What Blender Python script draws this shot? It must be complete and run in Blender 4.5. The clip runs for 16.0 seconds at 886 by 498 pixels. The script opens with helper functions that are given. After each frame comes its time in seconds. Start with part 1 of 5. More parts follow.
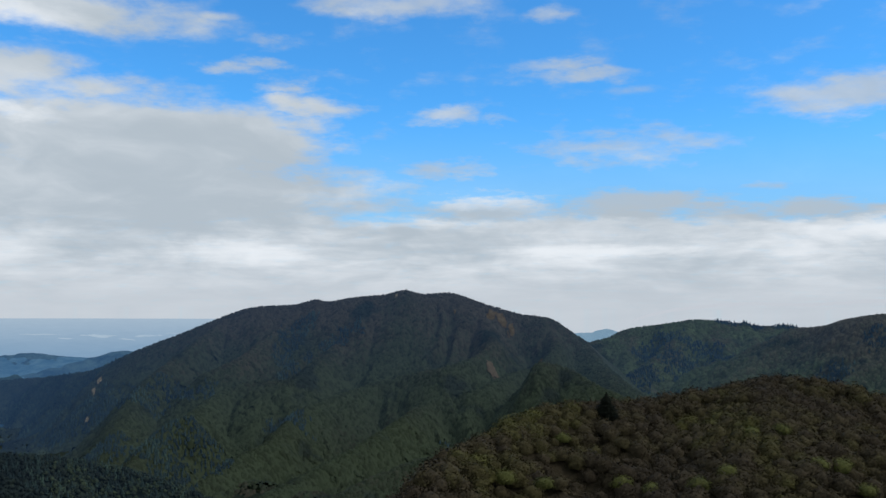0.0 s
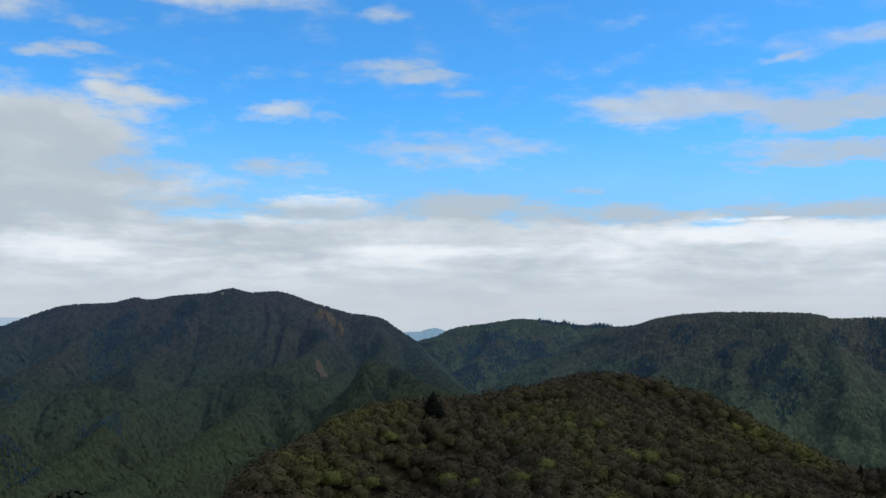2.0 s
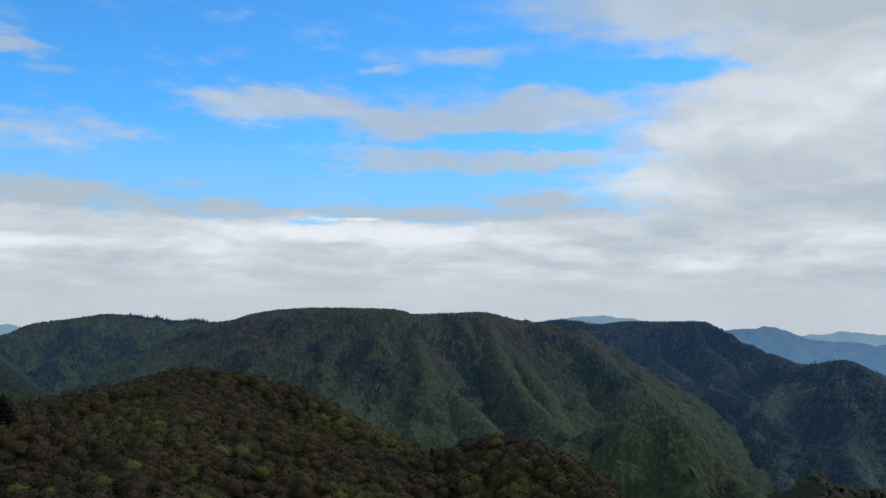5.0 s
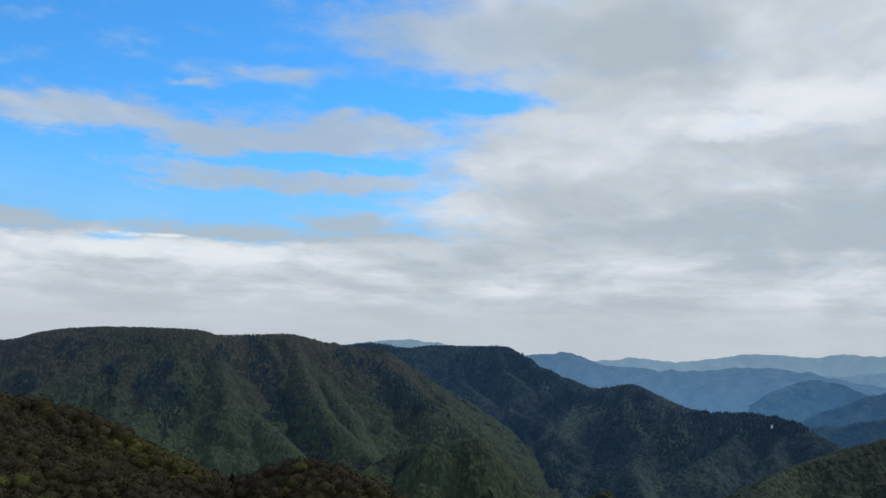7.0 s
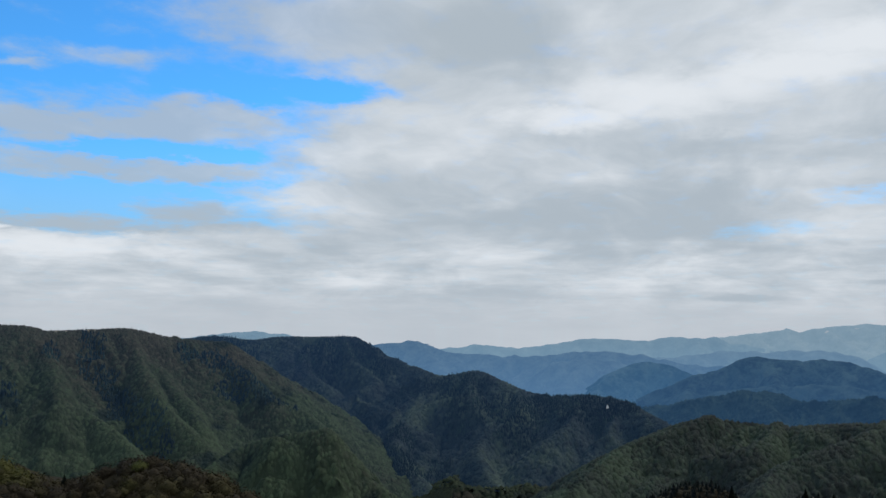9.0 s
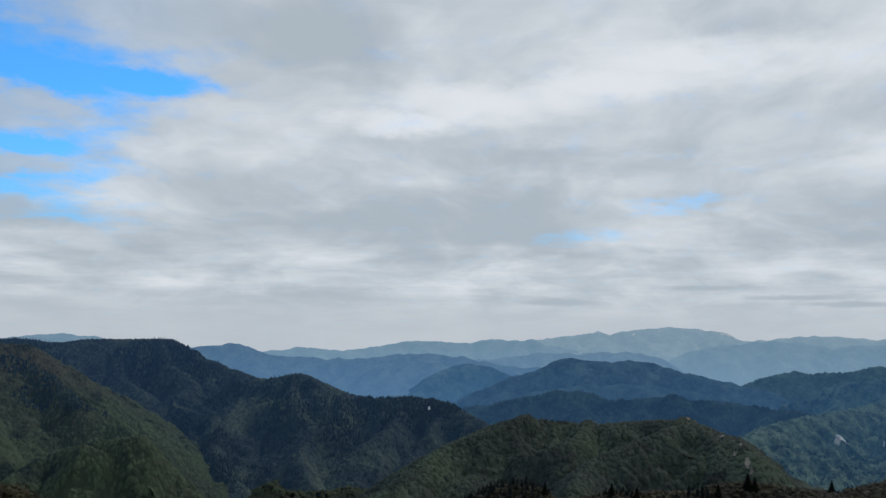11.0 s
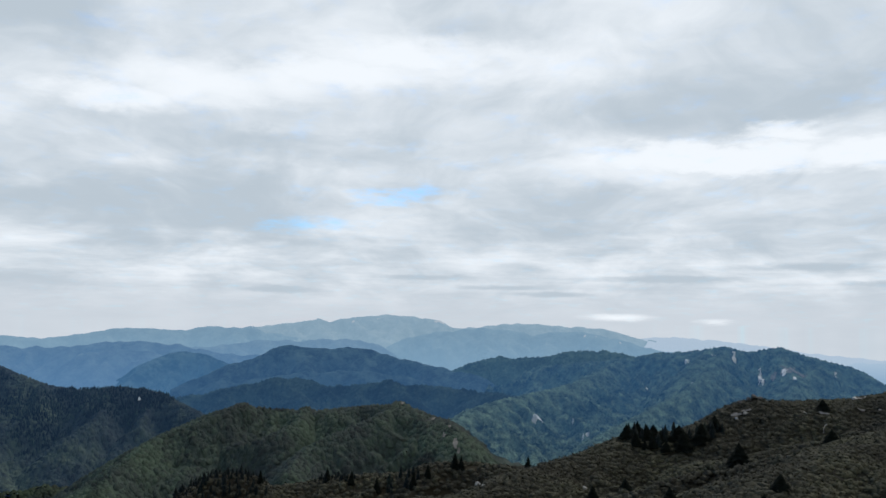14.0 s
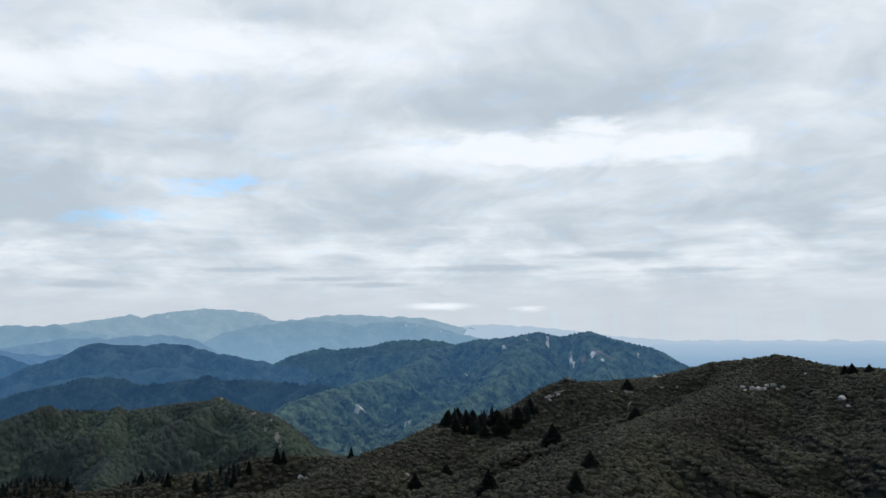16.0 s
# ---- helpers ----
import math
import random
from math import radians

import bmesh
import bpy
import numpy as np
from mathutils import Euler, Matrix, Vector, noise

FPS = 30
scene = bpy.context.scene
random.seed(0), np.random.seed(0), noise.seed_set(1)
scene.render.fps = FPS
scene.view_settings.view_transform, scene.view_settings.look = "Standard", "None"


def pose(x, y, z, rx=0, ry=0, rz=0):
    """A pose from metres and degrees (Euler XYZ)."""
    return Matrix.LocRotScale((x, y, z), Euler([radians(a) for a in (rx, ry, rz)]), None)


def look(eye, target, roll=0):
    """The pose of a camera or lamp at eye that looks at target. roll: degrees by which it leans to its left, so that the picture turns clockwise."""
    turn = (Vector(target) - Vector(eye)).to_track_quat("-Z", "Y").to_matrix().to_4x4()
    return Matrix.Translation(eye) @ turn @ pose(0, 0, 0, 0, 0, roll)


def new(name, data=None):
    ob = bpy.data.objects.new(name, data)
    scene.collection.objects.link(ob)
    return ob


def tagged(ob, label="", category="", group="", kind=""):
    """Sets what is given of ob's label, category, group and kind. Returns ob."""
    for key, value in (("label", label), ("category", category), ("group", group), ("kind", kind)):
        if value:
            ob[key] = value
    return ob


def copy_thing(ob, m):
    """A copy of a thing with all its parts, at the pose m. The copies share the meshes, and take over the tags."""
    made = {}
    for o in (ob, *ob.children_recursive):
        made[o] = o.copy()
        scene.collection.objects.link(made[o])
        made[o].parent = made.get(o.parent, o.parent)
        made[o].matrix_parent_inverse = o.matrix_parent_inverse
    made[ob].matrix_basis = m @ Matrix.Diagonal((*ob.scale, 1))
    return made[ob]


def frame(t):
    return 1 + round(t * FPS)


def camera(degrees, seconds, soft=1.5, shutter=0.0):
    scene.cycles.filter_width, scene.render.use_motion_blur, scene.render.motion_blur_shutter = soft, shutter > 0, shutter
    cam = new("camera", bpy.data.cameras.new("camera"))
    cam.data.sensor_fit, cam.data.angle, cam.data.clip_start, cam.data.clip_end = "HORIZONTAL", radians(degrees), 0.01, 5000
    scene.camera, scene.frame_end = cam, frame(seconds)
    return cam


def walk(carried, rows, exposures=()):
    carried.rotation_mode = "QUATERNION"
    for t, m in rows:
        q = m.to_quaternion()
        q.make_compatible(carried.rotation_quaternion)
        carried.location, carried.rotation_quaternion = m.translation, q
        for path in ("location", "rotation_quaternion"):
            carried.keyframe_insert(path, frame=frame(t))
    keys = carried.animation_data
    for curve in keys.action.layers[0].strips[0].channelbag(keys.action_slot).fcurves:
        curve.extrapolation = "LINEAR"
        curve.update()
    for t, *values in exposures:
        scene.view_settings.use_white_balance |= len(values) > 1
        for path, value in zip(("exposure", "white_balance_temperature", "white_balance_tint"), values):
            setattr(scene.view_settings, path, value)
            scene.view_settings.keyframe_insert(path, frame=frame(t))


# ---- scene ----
cam = camera(52.77, 16.0, 1.5)

# seconds, bearing to the right, tilt up, lean
PATH = (
    (0.0, -0.00, 3.83, -0.29),
    (0.5, 3.44, 3.93, -0.65),
    (1.0, 6.03, 3.96, -0.80),
    (1.5, 8.30, 3.91, -0.61),
    (2.0, 10.87, 3.85, -0.48),
    (2.5, 14.12, 3.97, -0.50),
    (3.0, 16.84, 4.07, -0.60),
    (3.5, 20.59, 3.96, -0.60),
    (4.0, 26.33, 3.80, -0.57),
    (4.5, 31.80, 3.56, -0.48),
    (5.0, 36.28, 3.83, -0.78),
    (7.5, 50.97, 5.74, -1.46),
    (8.0, 53.38, 5.73, -0.98),
    (8.5, 55.49, 5.51, -0.50),
    (9.0, 58.22, 5.08, -0.54),
    (11.5, 73.02, 5.28, -0.41),
    (12.0, 77.14, 4.91, -0.32),
    (12.5, 80.80, 4.52, -0.84),
    (13.0, 83.20, 4.52, -0.92),
    (13.5, 84.83, 4.69, -0.89),
    (14.0, 87.12, 4.74, -0.79),
    (14.5, 89.88, 4.67, -0.47),
    (15.0, 92.72, 4.46, -0.01),
    (15.5, 95.64, 4.31, 0.27),
    (16.0, 98.47, 4.17, 0.57),
)
EYE = 620.0  # the lookout's height over the valley's zero
walk(cam, [(t, pose(0, 0, EYE, 90 + tilt, lean, -bearing)) for t, bearing, tilt, lean in PATH],
     [(0, -0.1), (3, -0.02), (5, -0.1), (7.5, -0.18), (9, -0.2), (11.5, -0.26), (12.0, -0.18), (12.5, -0.05), (14, 0.04), (16, 0.05)])

# ---------------------------------------------------------------- sky, sun
SUN_BEARING, SUN_HEIGHT = 100.0, 48.0

# bearing, height, half width, half height in degrees, weight of single clouds, gaps, bright and dark folds
CLOUDS_WEST = (
    (-23.3, 17.4, 7.5, 1.4, 1), (-26.2, 13.4, 4.0, 1.7, 0.9), (-23.2, 13.0, 5.5, 0.9, 0.8), (-19.5, 9.7, 11.0, 3.0, 1.5),
    (-20.2, 7.0, 16.7, 2.6, 1.5), (-13.0, 10.2, 6.0, 2.4, 1.2), (-8.8, 12.7, 2.9, 0.8, 0.9), (-10.0, 13.9, 2.0, 0.5, 0.6), (-13.9, 14.9, 2.1, 0.4, 0.55),
    (-11.5, 15.3, 1.8, 0.4, 0.6), (-11.2, 16.5, 2.1, 0.6, 0.5), (-3.6, 19.0, 6.3, 0.8, 0.8), (6.6, 18.7, 1.8, 0.5, 0.6),
    (-14.7, 17.8, 1.4, 0.3, 0.6), (7.1, 15.4, 3.1, 0.6, 0.75), (8.9, 14.6, 4.3, 0.6, 0.75), (12.1, 13.7, 1.7, 0.3, 0.5),
    (-0.2, 12.3, 2.9, 0.6, 0.75), (3.1, 12.1, 1.8, 0.4, 0.6), (11.7, 10.1, 5.8, 1.3, 0.62),
)
CLOUDS_EAST = (
    (0.5, 8.9, 4.0, 0.6, 0.6), (12.3, 6.75, 4.4, 0.8, 1.25), (3.0, 6.3, 5.0, 1.1, 1.1), (35.0, 6.1, 5.8, 0.8, 1.1), (42.0, 6.9, 4.2, 0.9, 1.1), (20.4, 7.5, 2.5, 0.3, 0.5), (23.0, 6.2, 3.4, 0.8, 1.15),
    (25.8, 12.8, 6.5, 1.2, 1.0), (34.7, 11.6, 5.4, 1.1, 1.15), (42.0, 12.7, 5.2, 1.2, 1.15), (32.3, 15.2, 1.9, 0.4, 0.6),
    (36.8, 16.0, 4.3, 0.8, 0.55), (52.9, 19.0, 12.0, 3.0, 1.1), (43.7, 18.0, 2.9, 1.0, 0.6), (37.6, 9.5, 11.9, 1.0, 0.9),
    (42.4, 12.5, 9.2, 1.4, 0.95), (52.0, 11.0, 4.0, 2.2, 1.2), (51.0, 8.4, 5.0, 1.2, 1.1), (30.0, 12.4, 4.0, 0.9, 1.0), (33.0, 11.7, 4.0, 0.9, 1.1), (38.2, 12.2, 4.5, 0.9, 1.1), (44.0, 13.2, 4.0, 1.0, 1.1),
    (31.0, 8.9, 5.5, 0.5, 0.8), (37.5, 9.2, 5.5, 0.6, 1.0), (42.5, 9.4, 4.5, 0.9, 1.1),
)
GAPS = (
    (50.8, 14.8, 4.1, 0.7, 0.95), (39.5, 10.7, 5.4, 0.6, 0.75), (30.3, 6.9, 9.4, 0.8, 0.55), (25.8, 9.2, 5.0, 0.7, 0.5),
    (45.3, 14.2, 2.6, 0.7, 0.5), (83.8, 8.1, 3.4, 0.6, 0.4), (78.4, 6.1, 3.4, 0.6, 0.33), (52.8, 15.1, 1.5, 0.6, 0.7),
)
BRIGHT = (
    (104.0, 10.3, 6.5, 0.9, 1.5), (113.0, 10.2, 4.5, 0.9, 1.3), (108.3, 11.8, 2.0, 0.6, 1.2), (66.5, 13.4, 4.0, 0.8, 1.0), (79.8, 15.6, 5.0, 0.9, 1.0), (86.0, 16.9, 6.0, 0.9, 1.0), (73.8, 14.2, 7.0, 1.0, 0.7), (88.5, 16.3, 7.1, 1.0, 0.5),
    (74.1, 14.7, 7.5, 1.4, 0.8), (-12.7, 3.4, 4.6, 0.7, 0.6), (-1.6, 5.6, 6.5, 0.5, 0.9), (4.2, 7.1, 4.7, 0.6, 0.6),
    (28.6, 5.6, 0.9, 0.12, 1.9), (31.0, 5.65, 1.1, 0.12, 1.7), (4.0, 7.0, 4.0, 0.6, 0.8), (28.5, 4.5, 3.0, 0.4, 1.0), (10.0, 3.7, 6.0, 0.36, 0.7), (29.6, 4.8, 12.0, 0.6, 0.7), (98.2, 0.5, 1.9, 0.22, 1.3),
    (103.9, 0.3, 1.0, 0.2, 0.9), (97.3, 9.5, 7.7, 1.0, 0.5), (-25.8, 11.2, 1.8, 0.6, 0.8), (-25.7, 16.6, 3.1, 1.2, 0.8),
)
SHADE = (
    (76.6, 2.0, 2.0, 0.22, 1.3), (94.3, 1.9, 2.2, 0.16, 1.2), (90.7, 2.3, 2.6, 0.14, 0.9), (101.0, 2.9, 4.5, 0.2, 1.0), (109.0, 3.6, 4.0, 0.2, 0.9), (86.0, 2.9, 3.0, 0.14, 0.7), (114.0, 2.6, 3.5, 0.16, 0.8), (12.3, 6.75, 4.6, 0.8, 2.4), (1.0, 5.9, 3.0, 0.36, 0.9),
    (22.7, 6.3, 3.6, 0.7, 2.2), (35.0, 6.2, 6.5, 0.6, 2.0), (20.5, 7.2, 3.4, 0.4, 0.9), (39.7, 6.6, 7.9, 0.7, 0.9), (76.4, 11.4, 5.1, 0.7, 0.5),
    (102.2, 12.9, 7.8, 1.3, 0.5), (79.4, 11.0, 7.3, 1.1, 0.4), (106.5, 13.7, 13.7, 1.4, 0.5), (-13.1, 5.6, 12.2, 1.1, 0.55),
    (41.0, 6.8, 9.0, 0.6, 0.5), (70.0, 7.5, 9.0, 2.6, 0.6), (62.0, 18.5, 6.0, 2.0, 0.6),
)


def build_sky():
    world = bpy.data.worlds.new("sky")
    scene.world = world
    world.use_nodes = True
    nt = world.node_tree
    nt.nodes.clear()

    def node(kind, **props):
        n = nt.nodes.new(kind)
        for k, v in props.items():
            setattr(n, k, v)
        return n

    def put(sock, v):
        if isinstance(v, bpy.types.NodeSocket):
            nt.links.new(v, sock)
        else:
            sock.default_value = v

    def mth(op, a, b=0.0, c=0.0):
        n = node("ShaderNodeMath", operation=op)
        for s, v in zip(n.inputs, (a, b, c)):
            put(s, v)
        return n.outputs[0]

    def vec(op, a, b=(0, 0, 0)):
        n = node("ShaderNodeVectorMath", operation=op)
        put(n.inputs[0], a), put(n.inputs[1], b)
        return n.outputs["Value" if op in ("LENGTH", "DOT_PRODUCT") else "Vector"]

    def ramp01(v, lo, hi, a=0.0, b=1.0):
        n = node("ShaderNodeMapRange", interpolation_type="SMOOTHSTEP")
        for s, q in zip(n.inputs, (v, lo, hi, a, b)):
            put(s, q)
        return n.outputs[0]

    def noise_of(v, scale, detail, rough=0.55, out="Fac"):
        n = node("ShaderNodeTexNoise")
        put(n.inputs["Vector"], v)
        n.inputs["Scale"].default_value, n.inputs["Detail"].default_value, n.inputs["Roughness"].default_value = scale, detail, rough
        return n.outputs[out]

    def blend(f, a, b):
        n = node("ShaderNodeMix", data_type="RGBA")
        put(n.inputs["Factor"], f), put(n.inputs["A"], a), put(n.inputs["B"], b)
        return n.outputs["Result"]

    way = vec("NORMALIZE", node("ShaderNodeTexCoord").outputs["Generated"])
    sep = node("ShaderNodeSeparateXYZ")
    put(sep.inputs[0], way)
    x, y, z = sep.outputs
    bearing = mth("MULTIPLY", mth("ARCTAN2", x, y), 57.2958)
    height = mth("MULTIPLY", mth("ARCSINE", z), 57.2958)
    # the flat underside of the cloud layer, seen in perspective
    over = mth("ADD", mth("MAXIMUM", z, 0.0), 0.15)
    com = node("ShaderNodeCombineXYZ")
    put(com.inputs[0], mth("DIVIDE", x, over)), put(com.inputs[1], mth("DIVIDE", y, over))
    plane = com.outputs[0]
    over = mth("ADD", mth("MAXIMUM", z, 0.0), 0.3)
    com = node("ShaderNodeCombineXYZ")
    put(com.inputs[0], mth("DIVIDE", x, over)), put(com.inputs[1], mth("DIVIDE", y, over))
    high_plane = com.outputs[0]
    # ragged edges
    broad = vec("MULTIPLY", vec("SUBTRACT", noise_of(plane, 2.2, 3.0, 0.5, "Color"), (0.5, 0.5, 0.5)), (4.0, 1.5, 0.0))
    frayed = vec("MULTIPLY", vec("SUBTRACT", noise_of(plane, 9.0, 6.0, 0.62, "Color"), (0.5, 0.5, 0.5)), (4.2, 1.7, 0.0))
    com = node("ShaderNodeCombineXYZ")
    put(com.inputs[0], bearing), put(com.inputs[1], height)
    at = vec("ADD", com.outputs[0], vec("ADD", broad, frayed))
    near_at = vec("ADD", com.outputs[0], vec("MULTIPLY", frayed, (0.35, 0.16, 0.0)))
    lens_at = vec("ADD", com.outputs[0], vec("MULTIPLY", frayed, (0.7, 0.45, 0.0)))
    ragged = node("ShaderNodeSeparateXYZ")
    put(ragged.inputs[0], at)
    rb, rh = ragged.outputs[0], ragged.outputs[1]

    def blob(b, h, wb, wh, weight):
        d = vec("LENGTH", vec("MULTIPLY", vec("SUBTRACT", near_at if wh <= 0.35 else lens_at if wh <= 0.9 and h < 7.3 else at, (b, h, 0.0)), (1 / wb, 1 / wh, 0.0)))
        return ramp01(d, 1.6, 0.1, 0.0, weight)

    def most(rows):
        top = 0.0
        for row in rows:
            top = mth("MAXIMUM", top, blob(*row))
        return top

    bank = ramp01(mth("ADD", rh, mth("MULTIPLY", mth("SUBTRACT", noise_of(plane, 1.7, 4.0, 0.55), 0.5), 5.0)), 7.9, 5.0)
    east = ramp01(mth("ADD", rb, mth("MULTIPLY", rh, -0.45)), 36.0, 50.0)
    west = ramp01(rb, -30.0, -60.0)
    sheeted = mth("MAXIMUM", mth("MAXIMUM", bank, east), west)
    cover = sheeted
    cover = mth("SUBTRACT", mth("MAXIMUM", cover, most(CLOUDS_WEST + CLOUDS_EAST)), most(GAPS))
    wisps = noise_of(plane, 6.5, 8.0, 0.6)
    dense = ramp01(mth("ADD", cover, mth("MULTIPLY", mth("SUBTRACT", wisps, 0.5), mth("SUBTRACT", 1.6, mth("MULTIPLY", sheeted, 0.5)))), 0.0, 1.0)
    dense = mth("MULTIPLY", dense, mth("ADD", 0.84, mth("MULTIPLY", mth("MAXIMUM", sheeted, ramp01(rb, -2.0, -10.0)), 0.16)))
    # light and dark of the cloud
    drift = vec("ADD", high_plane, vec("MULTIPLY", vec("SUBTRACT", noise_of(high_plane, 2.0, 3.0, 0.5, "Color"), (0.5, 0.5, 0.5)), (0.5, 0.5, 0.0)))
    streak = noise_of(drift, 2.1, 4.0, 0.5)
    fine = noise_of(drift, 6.0, 8.0, 0.58)
    fold = mth("ADD", mth("MULTIPLY", streak, 0.66), mth("MULTIPLY", fine, 0.34))
    fold = mth("ADD", fold, mth("MULTIPLY", mth("SUBTRACT", 1.0, sheeted), -0.11))
    com = node("ShaderNodeCombineXYZ")
    put(com.inputs[0], mth("MULTIPLY", bearing, 0.16)), put(com.inputs[1], mth("MULTIPLY", height, 1.15))
    threads = mth("SUBTRACT", noise_of(com.outputs[0], 1.0, 7.0, 0.62), 0.5)
    fold = mth("ADD", fold, mth("MULTIPLY", threads, ramp01(height, 8.0, 2.0, 0.06, 0.5)))
    fold = mth("ADD", fold, mth("MULTIPLY", bank, mth("MULTIPLY", ramp01(height, 2.5, 6.5), -0.07)))
    lit, dim = most(BRIGHT), most(SHADE)
    fold = mth("ADD", fold, mth("MULTIPLY", mth("SUBTRACT", lit, dim), 0.22))
    tone = ramp01(fold, 0.29, 0.75)
    cloud = blend(tone, (4.85, 5.62, 6.35, 1), (8.7, 9.2, 9.75, 1))
    haze = (5.8, 6.35, 7.0, 1)
    veil = mth("MULTIPLY", ramp01(height, 3.6, 0.2, 0.0, 0.85), mth("SUBTRACT", 1.0, mth("MULTIPLY", mth("MAXIMUM", lit, dim), 0.75)))
    cloud = blend(veil, cloud, haze)
    sky = node("ShaderNodeTexSky", sky_type="NISHITA", sun_disc=False)
    sky.sun_elevation, sky.sun_rotation = radians(SUN_HEIGHT), radians(SUN_BEARING)
    sky.altitude, sky.air_density, sky.dust_density, sky.ozone_density = 1200.0, 1.0, 0.3, 2.0
    blue = blend(ramp01(height, 12.0, 4.0, 0.0, 0.55), vec("MULTIPLY", sky.outputs[0], (0.53, 1.49, 2.14)), (2.6, 5.1, 7.8, 1))
    thin = mth("MAXIMUM", dense, ramp01(height, 14.0, 3.0, 0.0, 0.22))
    back = node("ShaderNodeBackground")
    put(back.inputs["Color"], blend(thin, blue, cloud))
    back.inputs["Strength"].default_value = 0.1
    put(node("ShaderNodeOutputWorld").inputs["Surface"], back.outputs[0])


build_sky()
sun = new("sun", bpy.data.lights.new("sun", "SUN"))
sun.data.energy, sun.data.angle, sun.data.color = 2.3, radians(9), (1.0, 0.96, 0.89)
b, h = radians(SUN_BEARING), radians(SUN_HEIGHT)
sun.matrix_world = look((0, 0, 0), (-math.sin(b) * math.cos(h), -math.cos(b) * math.cos(h), -math.sin(h)))

# ---------------------------------------------------------------- materials


def material(name, rough=0.9):
    m = bpy.data.materials.new(name)
    m.use_nodes = True
    nt = m.node_tree
    bsdf = nt.nodes["Principled BSDF"]
    bsdf.inputs["Roughness"].default_value = rough
    bsdf.inputs["Specular IOR Level"].default_value = 0.03
    return m, nt, bsdf


def noise_node(nt, coord, scale, detail=4.0, rough=0.55):
    n = nt.nodes.new("ShaderNodeTexNoise")
    n.inputs["Scale"].default_value, n.inputs["Detail"].default_value, n.inputs["Roughness"].default_value = scale, detail, rough
    nt.links.new(coord, n.inputs["Vector"])
    return n.outputs["Fac"]


def ramp_node(nt, fac, stops):
    n = nt.nodes.new("ShaderNodeValToRGB")
    els = n.color_ramp.elements
    while len(els) < len(stops):
        els.new(0.5)
    for e, (p, c) in zip(els, stops):
        e.position, e.color = p, (*c, 1)
    nt.links.new(fac, n.inputs[0])
    return n.outputs[0]


def mix_node(nt, fac, a, b, how="MIX"):
    n = nt.nodes.new("ShaderNodeMix")
    n.data_type, n.blend_type = "RGBA", how
    for s, v in ((n.inputs["Factor"], fac), (n.inputs["A"], a), (n.inputs["B"], b)):
        if isinstance(v, bpy.types.NodeSocket):
            nt.links.new(v, s)
        elif isinstance(v, tuple):
            s.default_value = (*v, 1)
        else:
            s.default_value = v
    return n.outputs["Result"]


def position(nt):
    return nt.nodes.new("ShaderNodeNewGeometry").outputs["Position"]


def woodland_floor(name, dark, mid, light, grain=0.12, patch=0.006, relief=1.5):
    """Ground under trees: litter, undergrowth and bare soil at two scales."""
    m, nt, bsdf = material(name, 0.95)
    p = position(nt)
    big, small = noise_node(nt, p, patch, 5.0), noise_node(nt, p, grain, 5.0, 0.65)
    base = ramp_node(nt, big, ((0.3, dark), (0.5, mid), (0.7, light)))
    col = mix_node(nt, small, base, tuple(c * 0.35 for c in dark), "MIX")
    nt.links.new(col, bsdf.inputs["Base Color"])
    bump = nt.nodes.new("ShaderNodeBump")
    bump.inputs["Strength"].default_value, bump.inputs["Distance"].default_value = 1.0, relief * 3
    nt.links.new(small, bump.inputs["Height"])
    nt.links.new(bump.outputs[0], bsdf.inputs["Normal"])
    return m


